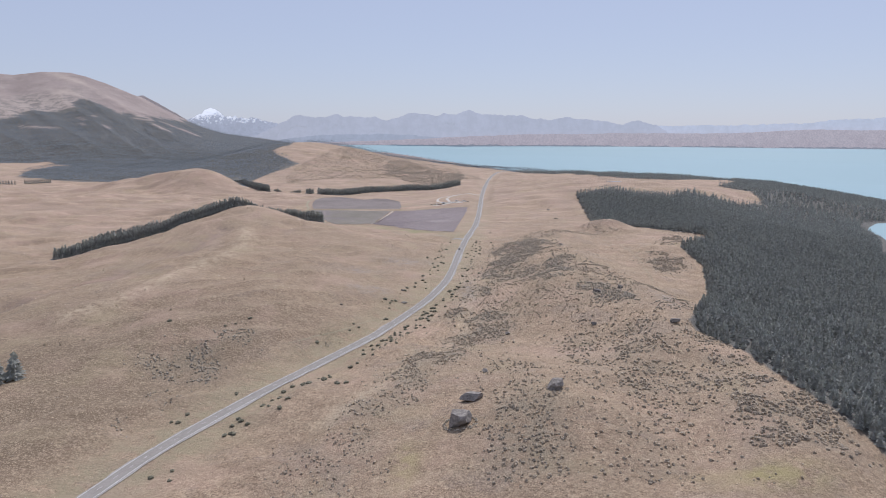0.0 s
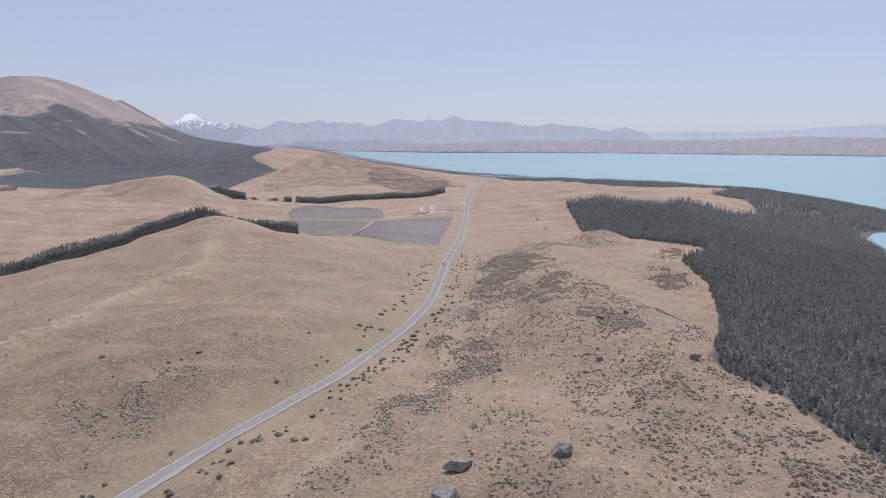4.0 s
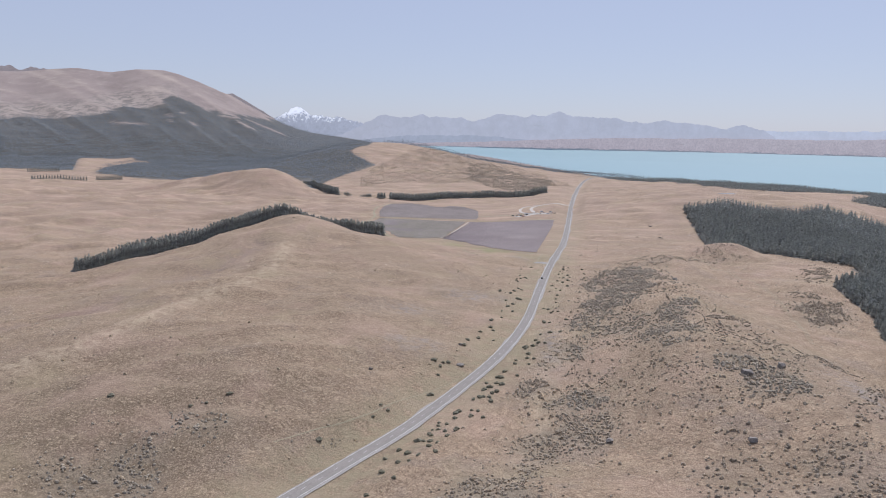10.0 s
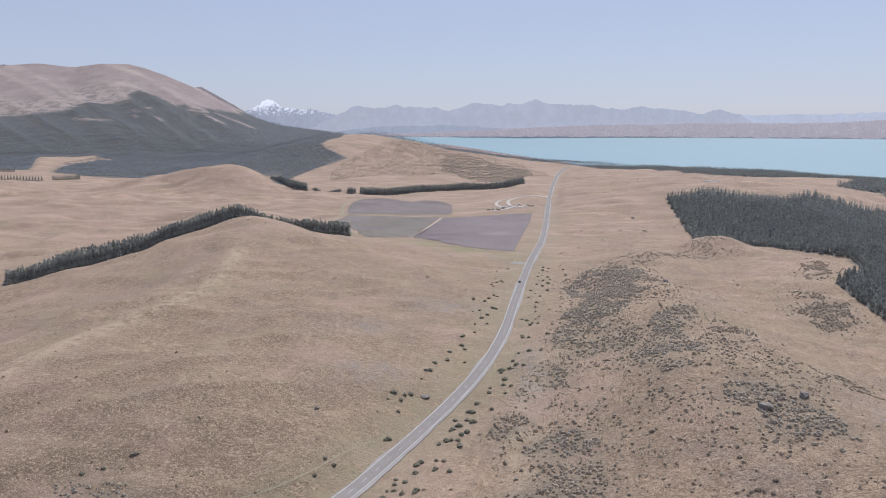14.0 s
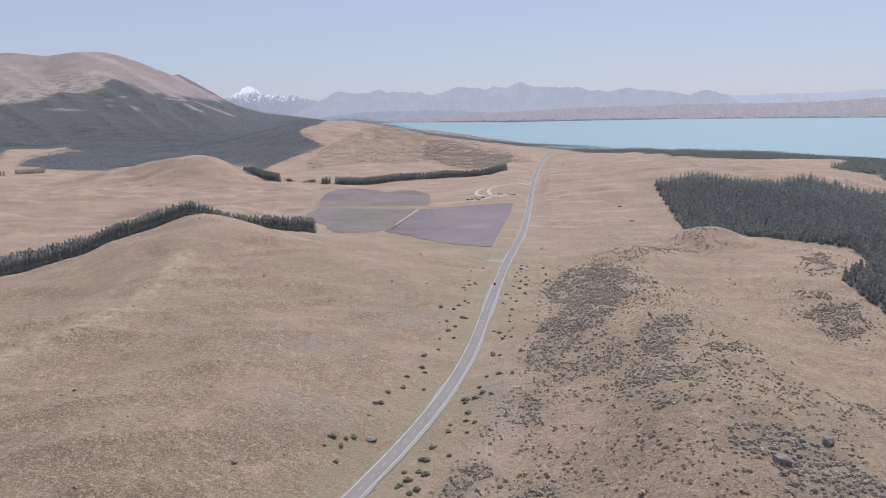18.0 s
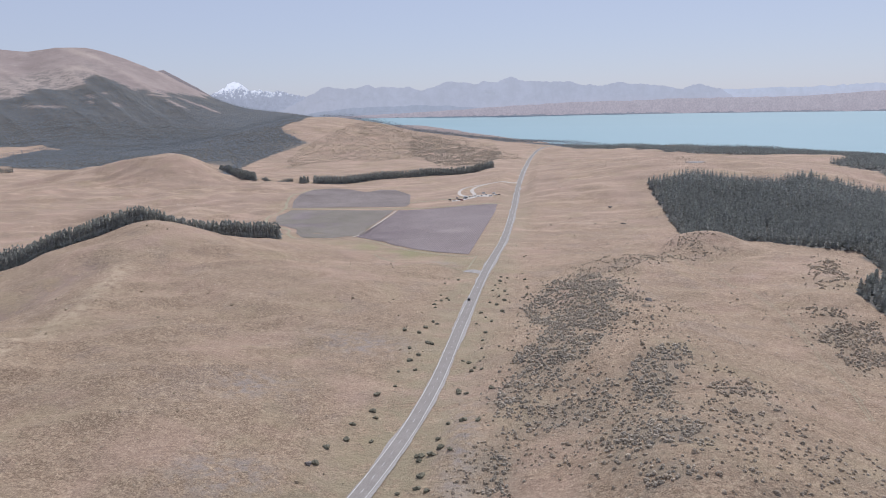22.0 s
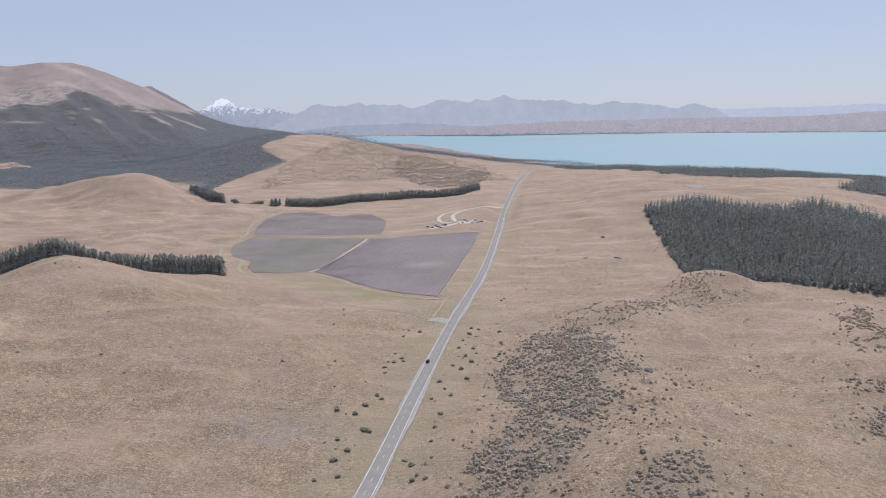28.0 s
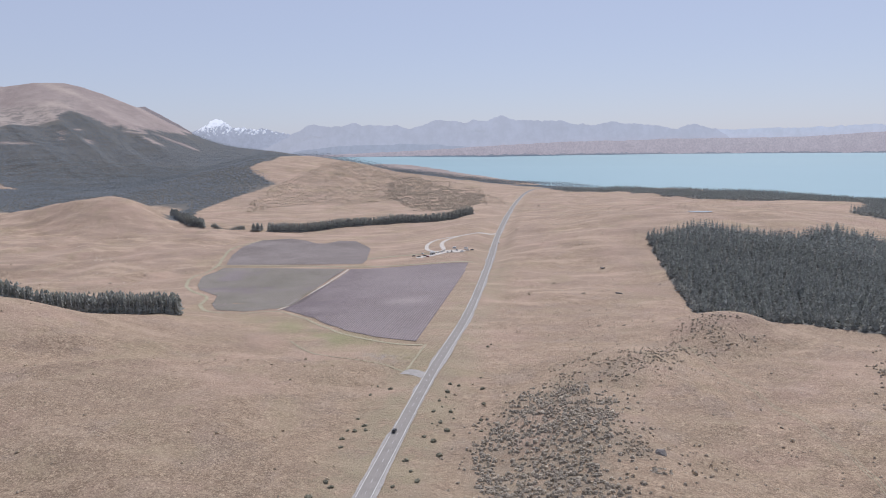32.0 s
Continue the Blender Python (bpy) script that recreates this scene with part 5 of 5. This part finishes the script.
def crossings(poly, s, lean):
    """Where a row line x = s + lean * y crosses an outline."""
    out = []
    for (ax, ay), (bx, by) in zip(poly, poly[1:] + poly[:1]):
        a, b_ = ax - lean * ay - s, bx - lean * by - s
        if (a > 0) != (b_ > 0):
            out.append(ay + (by - ay) * a / (a - b_))
    return sorted(out)


def parcel(label, poly, gap, mat, wide, tall, seed):
    lean, rng_ = 0.073, np.random.RandomState(seed)
    bed = thing("lavender_field", label, "field", "parcels of the lavender field")
    ss = [px_ - lean * py_ for px_, py_ in poly]
    soil_v, soil_f, n = [], [], 28
    for i, s in enumerate(np.arange(min(ss) + 0.4, max(ss) - 0.2, gap)):
        ends = crossings(poly, s, lean)
        if len(ends) < 2 or ends[-1] - ends[0] < 25:
            continue
        lo, hi = ends[0], ends[-1]
        y = np.linspace(lo, hi, n)
        x = s + lean * y
        z = land(x, y, False)
        # soil between this row and the next
        soil_v.append(np.stack([x, y, z + 0.16], -1))
        ridge = tall * (1 + 0.25 * bumps(x, y, 23, seed) + 0.15 * rng_.randn(n)) * (0.75 + 0.35 * bumps(x, y, 70, seed + 5))
        # a bare patch where the plants failed
        ridge = ridge * (1 - 0.95 * np.exp(-0.5 * (((x - BARE[0]) / 13) ** 2 + ((y - BARE[1]) / 9) ** 2)))
        half = wide / 2 * (1 - 0.6 * np.exp(-0.5 * (((x - BARE[0]) / 13) ** 2 + ((y - BARE[1]) / 9) ** 2)))
        v = np.concatenate([np.stack([x - half, y, z + 0.10], -1), np.stack([x - half * 0.5, y, z + 0.14 + ridge], -1), np.stack([x + half * 0.5, y, z + 0.14 + ridge], -1), np.stack([x + half, y, z + 0.10], -1)])
        f = sheet(4, n)
        part("lavender_row", mesh("lavender_row", v, f, mat), bed)
    a = np.array(soil_v)
    part("soil", mesh("soil", a.reshape(-1, 3), sheet(len(a), n), M_soil), bed, "bare brown soil between the rows")
    return bed


parcel("purple lavender field in long straight rows", PARCEL_1, 2.0, M_lavender, 1.45, 0.42, 1)
parcel("grey-green young lavender field with faint rows", PARCEL_2, 2.6, M_lavender_pale, 2.0, 0.4, 2)
parcel("grey-purple lavender parcel with a notched far edge", PARCEL_3, 2.6, M_lavender_far, 2.1, 0.4, 3)


def path(name, pts, wide, mat, label, up=0.22, category="track"):
    return tagged(ribbon(name, curve(pts, 5.0), -wide / 2, wide / 2, up, mat, None, False), label, category, kind="structure")


path("track_west", [(-303, 1600), (-306, 1572), (-312, 1488), (-306, 1435), (-293, 1385), (-294, 1320), (-283, 1272), (-262, 1238), (-236, 1212), (-226, 1170), (-205, 1138), (-185, 1126)], 3.5, M_margin, "grassy track round the lavender field")
path("track_south", [(-172, 1127), (-145, 1137), (-120, 1118), (-100, 1097), (-80, 1072), (-60, 1052), (-30, 1034), (-6, 1028)], 2.6, M_margin, "mown green margin along the lavender field")
path("track_middle", [(-144, 1142), (-137, 1250), (-130, 1366)], 1.8, M_track, "pale path between two lavender parcels", 0.4)
path("track_north", [(-292, 1381), (-200, 1384), (-128, 1380), (-60, 1372), (16, 1369)], 4.5, M_margin, "grassy track behind the lavender rows", 0.3)
path("gravel_drive", [(43, 1604), (17, 1566), (-9, 1546), (-26, 1520), (-31, 1488), (-25, 1449)], 5.5, M_track, "pale gravel drive off the road", 0.3)
path("gravel_loop", [(-9, 1546), (-40, 1532), (-50, 1496), (-47, 1459), (-35, 1441), (-21, 1441), (0, 1436)], 5, M_track, "pale gravel loop of the small car park", 0.34)
path("gravel_lane", [(-120, 1428), (-84, 1434), (-53, 1434), (-30, 1437)], 5, M_margin, "faint lane to the car park", 0.26)
path("car_park", [(-56, 1414), (-40, 1417), (-20, 1432), (2, 1428)], 12, M_track, "pale gravel car park beside the lavender field", 0.3, "car park")
path("turn_off", [(4, 958), (-6, 967), (-12, 970)], 9, M_gravel, "short gravel turn-off beside the road", 0.16)
path("farm_track", [(-12, 970), (-22, 980), (-40, 985), (-70, 1000), (-100, 1030)], 1.4, M_margin, "faint farm track through dry grass")
path("farm_track_field", [(-10, 972), (-8, 992), (-6, 1012), (-4, 1030)], 1.6, M_margin, "faint farm track to the field")
for off in (-0.9, 0.9):
    path("wheel_track", [(175 + off, 667), (184 + off, 721), (190 + off, 773), (197 + off, 829), (192 + off, 880), (184 + off, 935), (176 + off, 1000), (165 + off, 1030)], 0.4, M_margin, "worn wheel track through dry grass", 0.14)
path("stock_track", [(-112, 458), (-100, 474), (-85, 493), (-69, 529), (-48, 566), (-36, 596)], 0.5, M_margin, "narrow worn track across the slope", 0.14)
a = np.arange(28) * 2 * math.pi / 28
px, py, pz, g = level(326 + 17 * np.cos(a), 1592 + 9 * np.sin(a) + 2 * np.cos(2 * a))
v = np.stack([px, py, np.full(28, float(np.median(pz)) + 0.7)], -1)
tagged(new("pond", mesh("pond", v, [tuple(range(28))], M_water)), "small pale pond in a hollow of the plain", "pond", kind="structure")


# ---- vehicles and hut ----
def box(bm, x0, x1, y0, y1, z0, z1, top=1.0, bevel=0.0):
    """A box that narrows towards its top."""
    cx, cy = (x0 + x1) / 2, (y0 + y1) / 2
    v = [bm.verts.new((x, y, z0)) for x, y in ((x0, y0), (x1, y0), (x1, y1), (x0, y1))]
    v += [bm.verts.new((cx + (x - cx) * top, cy + (y - cy) * top, z1)) for x, y in ((x0, y0), (x1, y0), (x1, y1), (x0, y1))]
    made = [bm.faces.new([v[i] for i in q]) for q in ((3, 2, 1, 0), (4, 5, 6, 7), (0, 1, 5, 4), (1, 2, 6, 5), (2, 3, 7, 6), (3, 0, 4, 7))]
    if bevel:
        bmesh.ops.bevel(bm, geom=list({e for f in made for e in f.edges}), offset=bevel, segments=2, affect="EDGES")


def baked(name, bm, mat):
    me = bpy.data.meshes.new(name)
    bm.to_mesh(me)
    bm.free()
    me.materials.append(mat)
    return me


def solid(name, mat, *dims, **k):
    bm = bmesh.new()
    box(bm, *dims, **k)
    return baked(name, bm, mat)


WHEEL = bmesh.new()
bmesh.ops.create_cone(WHEEL, cap_ends=True, segments=18, radius1=0.33, radius2=0.33, depth=0.22, matrix=Matrix.Rotation(radians(90), 4, "Y"))
bmesh.ops.bevel(WHEEL, geom=[e for e in WHEEL.edges if e.calc_face_angle(0) > 1.0], offset=0.04, segments=2, affect="EDGES")
WHEEL = baked("tyre", WHEEL, M_tyre)
RIM = bmesh.new()
bmesh.ops.create_cone(RIM, cap_ends=True, segments=14, radius1=0.19, radius2=0.19, depth=0.24, matrix=Matrix.Rotation(radians(90), 4, "Y"))
RIM = baked("rim", RIM, M_tin)


def vehicle(name, label, paint, van=False):
    ob = thing(name, label, "car" if not van else "van")
    if van:
        part("body", solid("body", paint, -0.95, 0.95, -2.6, 2.5, 0.35, 1.25, top=0.98, bevel=0.10), ob)
        part("cabin", solid("cabin", paint, -0.93, 0.93, -2.55, 1.75, 1.2, 2.25, top=0.93, bevel=0.10), ob)
        part("windscreen", solid("windscreen", M_glass, -0.80, 0.80, 1.55, 1.82, 1.32, 1.95, top=0.9), ob)
        part("side_window", solid("side_window", M_glass, -0.935, 0.935, -1.9, 1.3, 1.45, 1.95, top=0.985), ob)
    else:
        part("body", solid("body", paint, -0.90, 0.90, -2.2, 2.2, 0.30, 0.88, top=0.96, bevel=0.09), ob)
        part("windows", solid("windows", M_glass, -0.80, 0.80, -1.75, 1.05, 0.86, 1.36, top=0.84, bevel=0.04), ob)
        part("roof", solid("roof", paint, -0.69, 0.69, -1.45, 0.80, 1.34, 1.45, top=0.9, bevel=0.03), ob)
        part("bonnet", solid("bonnet", paint, -0.80, 0.80, 1.0, 2.12, 0.84, 0.95, top=0.9, bevel=0.03), ob)
    for sx in (-0.62, 0.62):
        part("headlight", solid("headlight", M_white, sx - 0.16, sx + 0.16, 2.12 if not van else 2.44, 2.22 if not van else 2.53, 0.62, 0.76), ob)
        for sy in (-1.38, 1.38):
            w_ = part("wheel", WHEEL, ob, "", pose(sx * 1.30, sy, 0.33))
            part("rim", RIM, w_)
    return ob


def parked(ob, x, y, turn, up=0.36, road_=False):
    px, py, pz, g = (float(v) for v in level(float(x), float(y)))
    if road_:
        pz, up = float(road_level(y)), 0.11
    ob.matrix_basis = pose(px, py, pz + up, 0, 0, turn)
    return ob


parked(vehicle("car", "dark car driving along the country road", M_paint_dark), -3.0, 872, -4, 0.1, True)
parked(vehicle("car", "white car driving on the far stretch of the road", M_paint_white), 43.6, 1503, 176, 0.1, True)
w1 = parked(vehicle("car", "white car parked on the gravel", M_paint_white), -31, 1430, 20)
d1 = parked(vehicle("car", "dark car parked beside the lavender field", M_paint_dark), -46, 1417, 80)
parked(vehicle("car", "red car parked on the gravel car park", M_paint_red), -42, 1411, 60)
v1 = parked(vehicle("camper_van", "white camper van parked on the gravel", M_paint_white, True), -12, 1449, 90)
for src, x, y, turn in ((w1, -26, 1433, 10), (w1, -19, 1428, 15), (d1, -14, 1431, 5), (w1, -1, 1427, 80), (d1, -53, 1415, 90), (w1, -50, 1432, 40), (w1, 6, 1431, 85), (d1, 11, 1434, 80), (w1, -8, 1436, 30), (v1, 3, 1441, 85), (w1, -24, 1441, 0), (d1, -60, 1421, 70)):
    px, py, pz, g = (float(v) for v in level(float(x), float(y)))
    copy_thing(src, pose(px, py, pz + 0.36, 0, 0, turn))
hut = parked(thing("shop_hut", "small pale wooden shop hut by the car park", "hut"), -37, 1424, 12, 0.3)
part("wall", solid("wall", M_board, -3.0, 3.0, -2.0, 2.0, -0.3, 2.4), hut)
bm = bmesh.new()
box(bm, -3.3, 3.3, -2.3, 2.3, 2.4, 3.5, top=0.55, bevel=0.03)
part("roof", baked("roof", bm, M_tin), hut, "pale sheet-metal roof")
part("door", solid("door", M_paint_dark, -0.5, 0.5, -2.05, -2.0, 0.0, 2.0), hut, "dark door")
part("window", solid("window", M_glass, 1.1, 2.2, -2.05, -2.0, 0.9, 1.8), hut)
